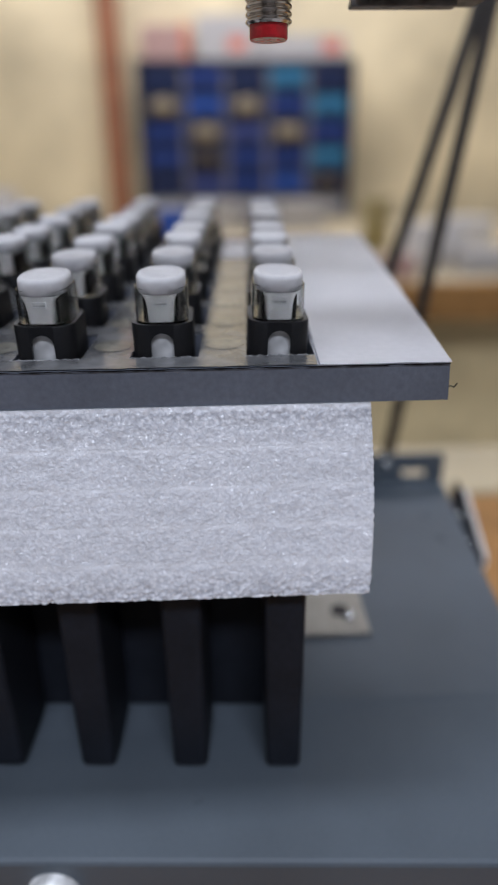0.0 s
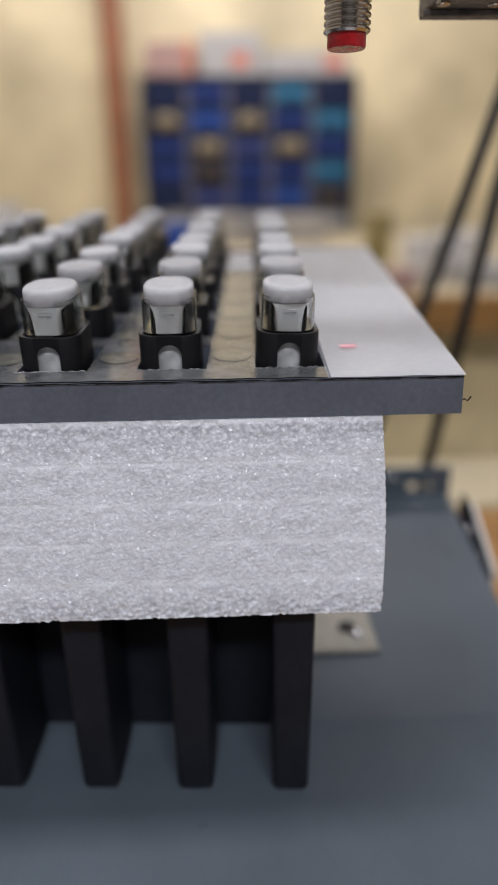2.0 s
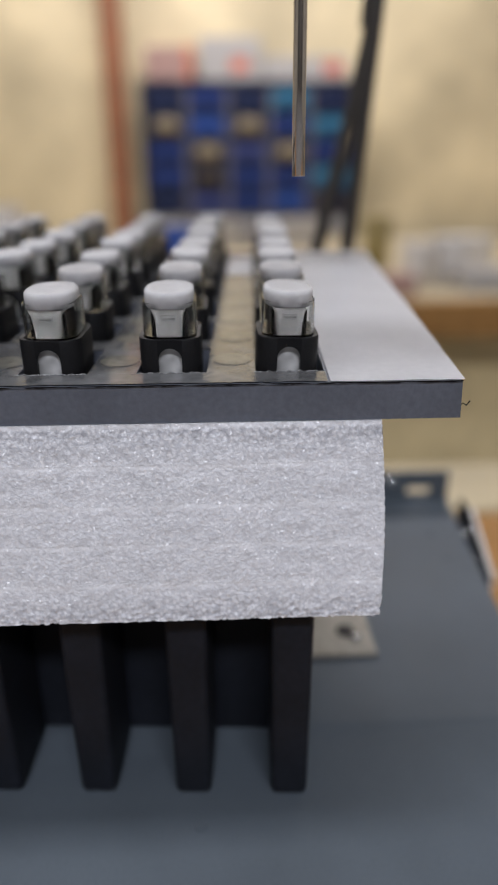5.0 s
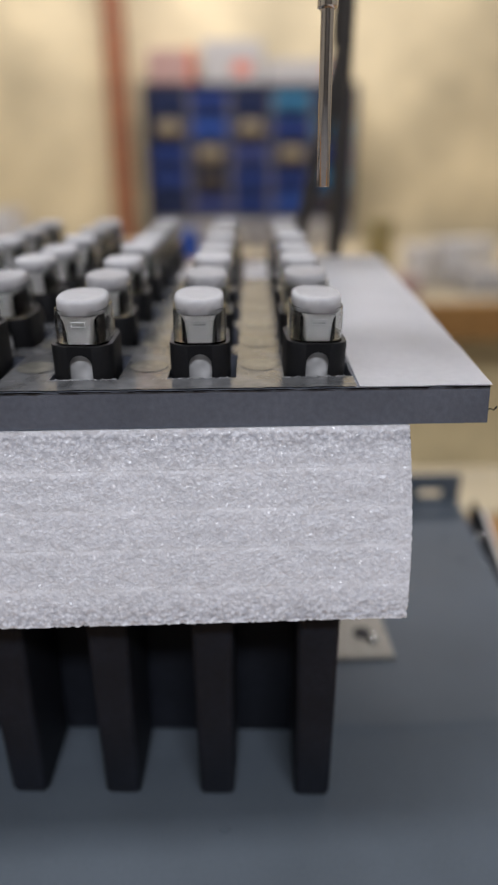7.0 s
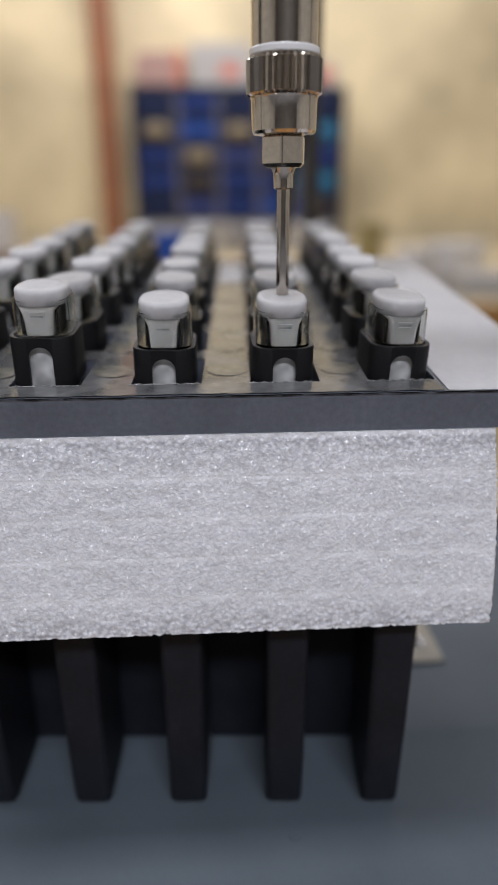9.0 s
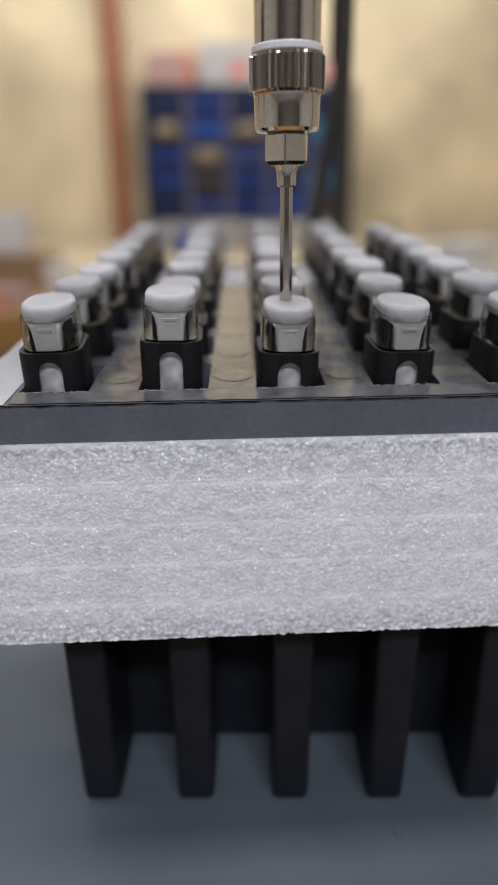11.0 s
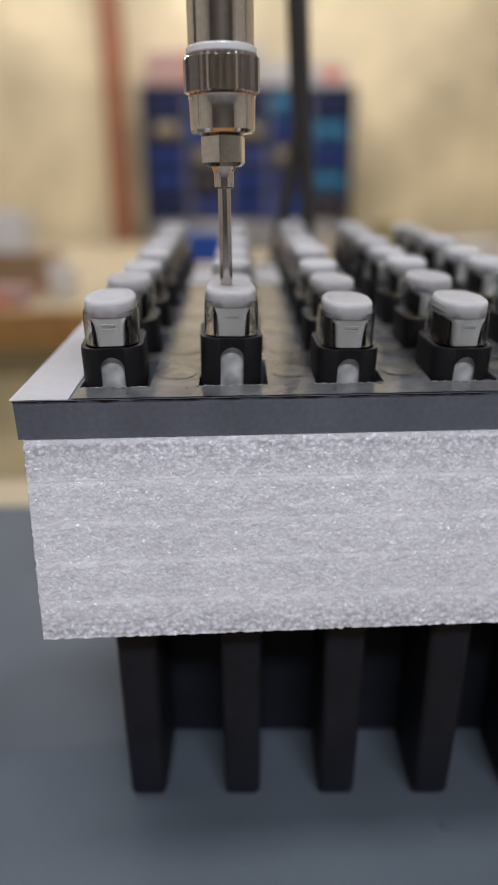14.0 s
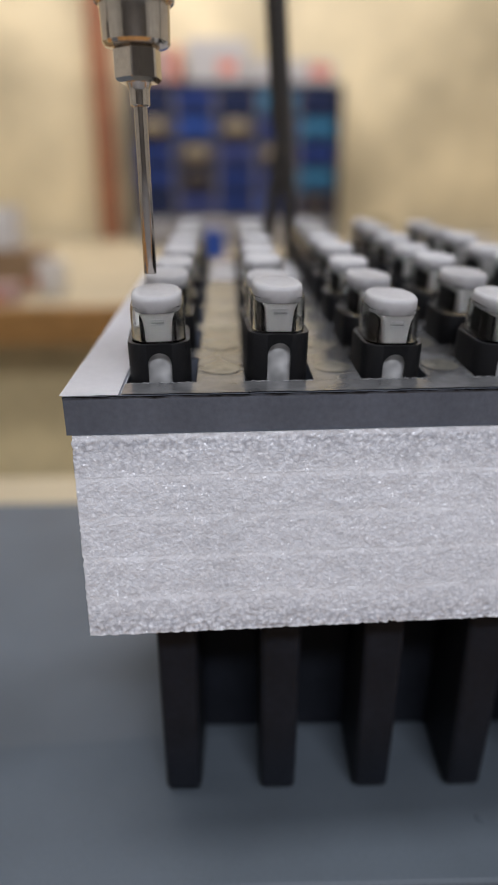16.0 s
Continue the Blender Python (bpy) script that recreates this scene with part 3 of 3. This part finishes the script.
def tray():
    t = new("tray")
    t.matrix_basis = TRAY
    tagged(t, "thick grey plastic tray with cut-outs holding rows of pods", "tray")
    hx, hy = 0.295, 0.352
    xs, ys = [LEFT], [0.0]
    for k in range(COLS)[::-1]:
        xs += [CX - k * PX - hx, CX - k * PX + hx]
    for k in range(ROWS_N):
        ys += [CY + k * PY - hy, CY + k * PY + hy]
    xs.append(RIGHT)
    ys.append(DEEP)

    def edge(x, y):
        return x + (LEAN + (0.05 if x == RIGHT else 0.01 if x == LEFT else 0.0)) * y

    bm = bmesh.new()
    top, low = {}, {}
    for i, x in enumerate(xs):
        for j, y in enumerate(ys):
            wob = 0.006 * noise.noise(Vector((x * 9, y * 9, 2))) if j == 0 else 0
            top[i, j] = bm.verts.new((edge(x, y), y + wob, 0))
            low[i, j] = bm.verts.new((edge(x, y) + (0.022 if x == RIGHT else 0.0), y + wob, -THICK))
    solid = lambda i, j: 0 <= i < len(xs) - 1 and 0 <= j < len(ys) - 1 and not (i % 2 == 1 and j % 2 == 1)
    for i in range(len(xs) - 1):
        for j in range(len(ys) - 1):
            if not solid(i, j):
                continue
            bm.faces.new((top[i, j], top[i + 1, j], top[i + 1, j + 1], top[i, j + 1]))
            bm.faces.new((low[i, j + 1], low[i + 1, j + 1], low[i + 1, j], low[i, j]))
            for di, dj, a, b in ((0, -1, (i, j), (i + 1, j)), (1, 0, (i + 1, j), (i + 1, j + 1)), (0, 1, (i + 1, j + 1), (i, j + 1)), (-1, 0, (i, j + 1), (i, j))):
                if not solid(i + di, j + dj):
                    bm.faces.new((low[a], low[b], top[b], top[a]))
    part("board", bm, PVC, t)
    # glossy film over the board, with the same cut-outs and a ragged front edge
    bm = bmesh.new()
    vert = {}
    for i in range(len(xs) - 1):
        for j in range(len(ys) - 1):
            if not solid(i, j):
                continue
            m = 24 if j == 0 else 1
            if xs[i] == xs[-2] or xs[i + 1] == xs[1]:
                continue
            for k in range(m):
                x0, x1 = xs[i] + (xs[i + 1] - xs[i]) * k / m, xs[i] + (xs[i + 1] - xs[i]) * (k + 1) / m
                quad = []
                for x, y in ((x0, ys[j]), (x1, ys[j]), (x1, ys[j + 1]), (x0, ys[j + 1])):
                    key = (round(x, 4), round(y, 4))
                    if key not in vert:
                        rag = 0.012 + 0.012 * noise.noise(Vector((x * 20, 1, 4))) if y == 0 else (0.008 * noise.noise(Vector((x * 60, y * 60, 4))) if y == ys[1] else 0)
                        vert[key] = bm.verts.new((x + LEAN * y, y + rag, 0.012 + 0.004 * noise.noise(Vector((x * 5, y * 5, 9)))))
                    quad.append(vert[key])
                bm.faces.new(quad)
    part("film", bm, FILM, t, "glossy clear film over the grey board")
    # curled film along the front of the nearest cut-outs
    for k in range(COLS):
        x0, x1 = CX - k * PX - hx, CX - k * PX + hx
        m = 30
        pts = []
        for i in range(m + 1):
            x = x0 + (x1 - x0) * i / m
            pts.append((x, ys[1] - 0.008 + 0.010 * noise.noise(Vector((x * 31, k, 2))), 0.012 + 0.016 * noise.noise(Vector((x * 23, k, 6)))))
        part("film_lip", tube(bmesh.new(), pts, 0.0042, 5), LIP, t, "ragged pale lip of the cut film")
    bm = bmesh.new()
    m = 220
    ends = []
    for i in range(m + 1):
        x = LEFT + (RIGHT - LEFT) * i / m
        h = 0.006 + 0.012 * max(0.0, noise.noise(Vector((x * 6, 2, 4))) + 0.35) + 0.006 * noise.noise(Vector((x * 30, 2, 4)))
        ends.append([bm.verts.new((x, -0.014, 0.006)), bm.verts.new((x, -0.014, 0.006 - max(h, 0.003)))])
    for a, b in zip(ends, ends[1:]):
        bm.faces.new((a[0], a[1], b[1], b[0]))
    bmesh.ops.solidify(bm, geom=bm.faces[:], thickness=0.006)
    part("film_edge", bm, BLACK, t, "dark ragged edge of the film")
    for name, x0, x1, lean0, lean in (("paper_strip", xs[-2] + 0.02, RIGHT + 0.015, LEAN, LEAN + 0.05), ("paper_strip", LEFT - 0.02, xs[1] - 0.02, LEAN + 0.01, LEAN)):
        bm = bmesh.new()
        nx, ny = 10, 40
        rows = []
        for j in range(ny + 1):
            y = -0.012 + DEEP * j / ny
            rows.append([bm.verts.new((x0 + lean0 * y + (x1 + lean * y - x0 - lean0 * y) * i / nx, y, 0.014 + 0.012 * abs(noise.noise(Vector((x0 + i * 0.3, y * 1.6, 7)))))) for i in range(nx + 1)])
        for j in range(ny):
            for i in range(nx):
                bm.faces.new((rows[j][i], rows[j][i + 1], rows[j + 1][i + 1], rows[j + 1][i]))
        bmesh.ops.solidify(bm, geom=bm.faces[:], thickness=0.008)
        part(name, bm, PAPER, t, "strip of white paper stuck along the edge", smooth=30)
    # the wall's reflection in the film, painted as soft beige discs
    for k in range(COLS - 1):
        for j in range(ROWS_N):
            bm = lathe([(0.17, 0.0166), (0.09, 0.0174)], 24)
            bmesh.ops.translate(bm, verts=bm.verts, vec=(CX - (k + 0.5) * PX + LEAN * (CY + j * PY * 0.745), CY + j * PY * 0.745, 0))
            part("reflection_disc", bm, SPOT, t)
    for k in range(COLS - 1):
        x = CX - (k + 0.5) * PX
        bm = bmesh.new()
        rows = []
        for j in range(9):
            y = 4.9 + 0.2 * j
            rows.append([bm.verts.new((x + LEAN * y + q * 0.065, y, 0.024 + 0.02 * abs(noise.noise(Vector((x + q, y * 3, 3)))))) for q in (-3, -2, -1, 0, 1, 2, 3)])
        for ra, rb in zip(rows, rows[1:]):
            for q in range(6):
                bm.faces.new((ra[q], ra[q + 1], rb[q + 1], rb[q]))
        bmesh.ops.solidify(bm, geom=bm.faces[:], thickness=0.006)
        part("paper_slip", bm, PAPER, t, "slip of white paper between the rows", smooth=30)
    bm = tube(bmesh.new(), [(RIGHT + 0.0, 0.03, -0.24), (RIGHT + 0.03, 0.0, -0.20), (RIGHT + 0.05, -0.02, -0.21), (RIGHT + 0.07, -0.03, -0.17)], 0.006, 5)
    part("burr", bm, BLACK, t, "dark plastic burr on the corner")
    return t


tray()


# ---- the pods ----
def arch_panel(bm, y0, y1, w, h, aw, ah):
    """A flat panel of thickness y0 to y1 with a round-headed opening at its foot."""
    n = 10
    arch = [(aw / 2 * math.cos(math.pi * i / n), ah - aw / 2 + aw / 2 * math.sin(math.pi * i / n)) for i in range(n + 1)]
    loop = [(w / 2, -0.12), (w / 2, h), (-w / 2, h), (-w / 2, -0.12), (-aw / 2, -0.12), *arch[::-1], (aw / 2, -0.12)]
    a = [bm.verts.new((x, y0, z)) for x, z in loop]
    b = [bm.verts.new((x, y1, z)) for x, z in loop]
    bm.faces.new(a)
    bm.faces.new(b[::-1])
    for i in range(len(loop)):
        j = (i + 1) % len(loop)
        bm.faces.new((a[i], b[i], b[j], a[j]))


def pod_parts(t):
    W, D, H, R = 0.525, 0.67, 0.305, 0.16
    flat = W - 2 * R
    bm = bmesh.new()
    # the curved sides; the flat front and back are panels with an arch
    full = outline(W, D, R, 7)
    inner = outline(W - 0.07, D - 0.07, R - 0.03, 7)
    half = len(full) // 2
    for k in range(2):
        idx = [(i + k * half) % len(full) for i in range(half)]
        for a, b in zip(idx, idx[1:]):
            q = [bm.verts.new((*full[a], -0.12)), bm.verts.new((*full[b], -0.12)), bm.verts.new((*full[b], H - 0.012)), bm.verts.new((*full[a], H - 0.012))]
            bm.faces.new(q)
            c0, c1 = Vector(full[a]) * 0.985, Vector(full[b]) * 0.985
            bm.faces.new((q[3], q[2], bm.verts.new((*c1, H)), bm.verts.new((*c0, H))))
            bm.faces.new([bm.verts.new(p) for p in ((*c0, H), (*c1, H), (*inner[b], H), (*inner[a], H))])
            bm.faces.new([bm.verts.new(p) for p in ((*inner[a], H), (*inner[b], H), (*inner[b], 0.0), (*inner[a], 0.0))])
    bmesh.ops.remove_doubles(bm, verts=bm.verts, dist=1e-5)
    arch_panel(bm, -D / 2, -D / 2 + 0.036, flat + 0.002, H, 0.195, 0.232)
    arch_panel(bm, D / 2 - 0.036, D / 2, flat + 0.002, H, 0.195, 0.232)
    bmesh.ops.recalc_face_normals(bm, faces=bm.faces)
    part("shell", bm, BLACK, t, "black plastic pod shell with arched cut-outs", smooth=40)
    part("liner", loft(bmesh.new(), [[(x, y, z) for x, y in outline(W - 0.10, D - 0.10, R - 0.05, 5)] for z in (-0.11, 0.255)]), LINER, t, "pale liner seen through the arch", smooth=40)
    part("seat_ring", loft(bmesh.new(), [[(x, y, z) for x, y in outline(W - 0.075, D - 0.075, R - 0.035, 5)] for z in (0.257, 0.283)]), BLACK, t, smooth=40)
    # clear tank, hollow; the upper parts stand on the seat ring
    lift = 0.023
    upper = []
    bm = bmesh.new()
    rings = []
    for k, z in ((0.0, 0.263), (0.0, 0.40), (0.004, 0.50), (0.012, 0.565)):
        rings.append([(x, y, z) for x, y in outline(0.452 - k, 0.60 - k, 0.175, 7)])
    for k, z in ((0.030, 0.567), (0.024, 0.50), (0.022, 0.40), (0.022, 0.29)):
        rings.append([(x, y, z) for x, y in outline(0.452 - k, 0.60 - k, 0.165, 7)])
    loft(bm, rings)
    bmesh.ops.recalc_face_normals(bm, faces=bm.faces)
    upper.append(part("tank", bm, CLEAR, t, "clear plastic tank", smooth=40))
    # white insert with a window slot at its front
    front = -0.2765
    bm = loft(bmesh.new(), [[(x, y, z) for x, y in outline(w, d, 0.03, 3)] for w, d, z in ((0.212, 0.545, 0.291), (0.225, 0.550, 0.40), (0.245, 0.556, 0.47), (0.285, 0.562, 0.5205))])
    ins = part("insert", bm, INSERT, t, smooth=40)
    upper.append(ins)
    bm = bmesh.new()
    for q in ((-0.060, 0.060, 0.470, 0.477), (-0.060, 0.060, 0.432, 0.438), (-0.060, -0.053, 0.438, 0.470), (0.053, 0.060, 0.438, 0.470)):
        add_box(bm, q[0], q[1], front - 0.016, front + 0.012, q[2], q[3])
    part("window_frame", bm, WHITERING, ins)
    part("slot", box(-0.052, 0.052, front - 0.003, front + 0.012, 0.440, 0.453), LINER, ins)
    # two added black bars stand in for the tank wall's dark refraction
    for x in (-1, 1):
        upper.append(part("post", box(x * 0.137 - 0.012, x * 0.137 + 0.012, -0.22, 0.20, 0.291, 0.49, 0.004), BLACK, t))
    # frosted cap with a wide flat top
    bm = bmesh.new()
    rings = []
    for w, d, power, z in ((0.24, 0.50, 6, 0.521), (0.33, 0.555, 4, 0.5215), (0.402, 0.598, 2.6, 0.524), (0.418, 0.612, 2.4, 0.538), (0.424, 0.616, 2.3, 0.618), (0.418, 0.610, 2.3, 0.638), (0.396, 0.588, 2.3, 0.652), (0.335, 0.53, 2.25, 0.657), (0.32, 0.515, 2.25, 0.651), (0.20, 0.38, 2.2, 0.655)):
        rings.append([(x, y, z) for x, y in oval(w, d, power)])
    loft(bm, rings)
    upper.append(part("cap", bm, CAP, t, "frosted white silicone cap", smooth=60))
    for ob in upper:
        ob.location.z = lift * U


def pod():
    t = new("pod")
    tagged(t, "black and clear plastic pod with frosted white cap", "pod", "pods in the tray")
    pod_parts(t)
    return t


first = pod()
rnd = random.Random(11)
for k in range(COLS):
    for j in range(ROWS_N):
        up = {(3, 0): 0.10, (4, 0): 0.035, (0, 0): -0.012, (1, 0): -0.012}.get((k, j), rnd.uniform(-0.015, 0.02))
        m = TRAY @ pose((CX - k * PX + LEAN * j * PY) * U, (CY + j * PY) * U, up * U, rnd.uniform(-0.8, 0.8), rnd.uniform(-1.2, 1.2), rnd.uniform(-2, 2))
        if k == 0 and j == 0:
            first.matrix_basis = m
        else:
            copy_thing(first, m)


# ---- the filling needle, its origin at the tip ----
def filling_needle():
    t = thing("filling_needle", at(0.27, CY, 1.55), "metal filling needle with a knurled nut and hex hub", "needle")
    L = 1.255
    part("cannula", lathe([(0.048, 0.0), (0.052, 0.004), (0.052, L)], 20), STEEL, t, "blunt steel cannula", smooth=50)
    part("sleeve", lathe([(0.062, L - 0.012), (0.078, L), (0.080, L + 0.10), (0.088, L + 0.12), (0.105, L + 0.165)], 20), NICKEL, t, smooth=40)
    hub = lathe([(0.150, L + 0.150), (0.185, L + 0.178), (0.185, L + 0.365), (0.165, L + 0.378)], 6)
    bmesh.ops.rotate(hub, verts=hub.verts, matrix=Matrix.Rotation(radians(19), 3, "Z"))
    bmesh.ops.bevel(hub, geom=[e for e in hub.edges if abs(e.verts[0].co.z - e.verts[1].co.z) > 0.1], offset=0.012, segments=2, profile=0.5, affect="EDGES")
    part("hex_hub", hub, NICKEL, t)
    part("collar", lathe([(0.16, L + 0.379), (0.235, L + 0.388), (0.252, L + 0.41), (0.257, L + 0.63), (0.265, L + 0.645)], 40), NICKEL, t, smooth=35)
    part("knurled_nut", lathe([(0.262, L + 0.646), (0.293, L + 0.668), (0.293, L + 0.895), (0.27, L + 0.917)], 64, 0.034), NICKEL, t, "knurled nut")
    part("washer", lathe([(0.262, L + 0.918), (0.270, L + 0.925), (0.270, L + 0.962), (0.258, L + 0.972)], 40), WHITERING, t, "white nylon washer", smooth=40)
    part("barrel", lathe([(0.252, L + 0.973), (0.252, L + 4.2)], 40), NICKEL, t, smooth=40)
    return t


# ---- the sensor with its bracket, origin at the lens ----
def sensor_head():
    t = thing("sensor_head", at(0.9, 0.95, 2.44), "threaded metal optical sensor with a red lens on a dark bracket", "sensor")
    part("lens", lathe([(0.148, 0.0), (0.155, 0.012), (0.155, 0.10)], 32), RED, t, "red sensor lens", smooth=40)
    prof = []
    for i in range(26):
        z = 0.101 + 0.052 * i
        prof += [(0.165, z), (0.187, z + 0.017), (0.187, z + 0.030), (0.165, z + 0.047)]
    part("barrel", lathe(prof, 32), STEEL, t, "threaded steel barrel", smooth=25)
    bm = box(0.80, 1.98, 0.0, 0.9, 0.40, 1.5, 0.03)
    arm = part("bracket", bm, DARKSTEEL, t, "dark cast metal bracket")
    part("rail", box(0.90, 1.86, 0.05, 0.16, 0.355, 0.399, 0.012), DARKSTEEL, arm)
    part("rail", box(0.76, 1.70, 0.55, 0.70, 0.345, 0.399, 0.012), DARKSTEEL, arm)
    for x, y in ((0.85, 0.3), (1.3, 0.32), (1.82, 0.36)):
        bm = lathe([(0.05, 0.365), (0.06, 0.375), (0.06, 0.399)], 14)
        bmesh.ops.translate(bm, verts=bm.verts, vec=(x, y, 0))
        part("screw", bm, STEEL, arm)
    part("hanger", box(1.1, 1.6, 0.1, 0.5, 1.5, 2.718, 0.02), DARKSTEEL, t)
    part("bracket_arm", box(-0.4, 0.798, 0.2, 0.7, 1.1, 1.45, 0.03), DARKSTEEL, t)
    return t


def laser_spot():
    t = thing("laser_spot", at(1.0, 1.0, 0.13), "small red laser light dot on the tray", "light spot")
    # the projected dot is a thin disc that glows by itself
    core = lathe([(0.085, 0.0), (0.08, 0.002)], 20)
    bmesh.ops.scale(core, verts=core.verts, vec=(1, 0.55, 1))
    part("glow", core, LASER, t)
    return t


def hoses():
    """Two black cables that part from one point, origin at that point."""
    t = thing("cable_pair", at(4.7, 9, 4.6), "two black cables hanging behind the tray", "cable")
    steps = [i * 0.6 for i in range(21)]
    rise = [i * 0.6 for i in range(-7, 1)]
    a = [(-0.15 * q - 0.0036 * q * q, 0.12, -q) for q in steps]
    b = [(-0.045 * q + 0.02, -0.12, -q) for q in rise + steps[1:]]
    swung = part("cable", tube(bmesh.new(), a, 0.14, 10), WIRE, t, smooth=60)
    part("cable", tube(bmesh.new(), b, 0.145, 10), WIRE, t, smooth=60)
    part("cable_head", tube(bmesh.new(), [(-0.045 * q - 0.09, 0.10, -q) for q in rise], 0.14, 10), WIRE, t, smooth=60)
    return t, swung


def blue_box():
    t = thing("blue_box", at(-2.75, 32, -7.2), "blue plastic box on a pale stand behind the tray", "box")
    part("stand", box(-1.9, 1.1, -0.8, 2.0, FLOORZ + 7.2, 4.9, 0.1), BLUES["G"], t, "pale grey stand")
    part("body", box(-1.6, 0.9, -0.6, 1.4, 4.92, 6.95, 0.1), BLUES["L"], t)
    return t


blue_box()
needle = filling_needle()
sensor = sensor_head()
spot = laser_spot()
cables, swung_cable = hoses()

# tip of the needle: seconds, x, z
NEEDLE = [
    (0.0, 5.0, 1.56), (0.3, 5.8, 1.56), (1.5, 5.6, 1.56), (3.0, 5.3, 1.56), (3.3, 4.9, 1.56), (4.2, 2.6, 1.56), (4.9, 0.5, 1.56), (5.1, 0.31, 1.56), (5.3, 0.31, 1.4), (5.75, 0.31, 0.455), (5.9, 0.31, 0.305),
    (6.4, 0.31, 0.305), (6.5, 0.31, 0.455), (6.6, 0.31, 0.671), (6.7, 0.30, 0.912), (6.8, 0.30, 1.177), (6.9, 0.30, 1.37), (7.0, 0.32, 1.54), (7.1, 0.31, 1.56), (7.3, 0.07, 1.56), (7.5, -0.29, 1.56), (7.7, -0.60, 1.56), (7.8, -0.68, 1.45), (7.9, -0.70, 1.33),
    (8.0, -0.71, 1.085), (8.1, -0.71, 0.832), (8.2, -0.71, 0.625), (8.3, -0.71, 0.475), (8.4, -0.71, 0.285), (8.5, -0.71, 0.275), (9.0, -0.71, 0.295), (9.1, -0.71, 0.505), (9.2, -0.71, 0.786), (9.3, -0.71, 0.982), (9.4, -0.71, 1.23), (9.5, -0.70, 1.47),
    (9.6, -0.70, 1.55), (9.7, -0.71, 1.56), (9.8, -0.83, 1.56), (10.0, -1.12, 1.56), (10.2, -1.45, 1.56), (10.4, -1.69, 1.56), (10.5, -1.72, 1.45), (11.1, -1.73, 0.305), (11.8, -1.73, 0.305), (12.2, -1.73, 1.42), (12.3, -1.73, 1.58),
    (12.5, -1.92, 1.61), (12.7, -2.25, 1.61), (13.0, -2.72, 1.6), (13.1, -2.74, 1.48), (13.2, -2.74, 1.36), (13.3, -2.74, 1.097), (13.4, -2.74, 0.809), (13.5, -2.74, 0.585), (13.6, -2.74, 0.345), (13.7, -2.74, 0.325), (14.2, -2.75, 0.365), (14.3, -2.75, 0.475), (14.4, -2.75, 0.682), (14.5, -2.75, 1.004), (14.6, -2.75, 1.3), (14.7, -2.75, 1.43), (14.8, -2.75, 1.57),
    (15.0, -2.75, 1.6), (15.2, -2.97, 1.62), (15.5, -3.56, 1.63), (15.7, -3.75, 1.58), (15.8, -3.77, 1.4), (15.9, -3.78, 1.25), (16.0, -3.78, 0.878),
]
SENSOR = [(0.0, 0.23), (0.1, 0.55), (0.3, 1.08), (0.5, 1.02), (1.0, 0.955), (1.5, 0.89), (2.0, 0.77), (2.5, 0.68), (3.0, 0.58), (3.15, 0.43), (3.3, 0.17), (3.5, -0.32), (3.9, -1.34), (4.2, -2.1), (4.9, -5.0), (5.3, -6.6), (7.0, -6.6), (7.8, -7.6), (9.7, -7.6), (10.4, -8.6), (12.3, -8.6), (13.0, -9.6), (15.0, -9.6), (15.7, -10.6), (16.0, -10.6)]
SPOT_LAST = 4.7     # then the dot drops from the tray to the deck
CABLE = [(0.0, 5.12, 5.6, 5.5), (0.3, 6.05, 5.6, 5.5), (1.5, 5.97, 5.6, 5.5), (3.0, 5.68, 5.6, 5.5), (3.5, 4.75, 5.2, 5.2), (4.1, 3.86, 5.0, 4.5), (4.9, 2.75, 4.4, 2.25), (5.6, 2.2, 4.3, 0.09), (6.5, 1.99, 4.13, -1.25), (7.0, 1.85, 4.17, -1.78), (7.4, 1.42, 4.11, -1.96), (7.8, 0.86, 4.02, -2.11), (8.5, 0.76, 3.96, -2.83), (9.5, 0.6, 3.93, -2.94), (10.0, 0.4, 3.98, -2.95), (12.5, -0.49, 3.62, -4.55), (13.0, -1.03, 3.24, -6.1), (14.5, -1.01, 3.07, -6.4), (15.0, -0.94, 2.95, -6.7), (15.3, -1.2, 2.89, -6.67), (16.0, -1.62, 2.71, -6.75)]


SWING = [(0.0, 0.0), (4.1, 0.0), (6.5, 4.5), (7.3, 4.6), (10.0, 2.5), (12.5, 4.5), (13.0, 7.0), (15.0, 7.0), (16.0, 5.5)]


def motions():
    walk(needle, [(t, pose(*at(x, CY, z), 0, -0.45, 0)) for t, x, z in NEEDLE])
    walk(sensor, [(t, pose(*at(x, 0.95, 2.465))) for t, x in SENSOR])
    dots = [(t, TRAY @ pose((x + 0.10) * U, 0.80 * U, 0.032 * U)) for t, x in SENSOR if t < SPOT_LAST]
    dots += [(t, pose(*at(x + 0.04, 0.95, BZ + 0.004))) for t, x in SENSOR if t > SPOT_LAST]
    walk(spot, dots)
    walk(swung_cable, [(t, pose(0, 0, 0, 0, a, 0)) for t, a in SWING])
    walk(cables, [(t, pose(*at(x, 9, z), 0, a, 0)) for t, x, z, a in CABLE])


motions()
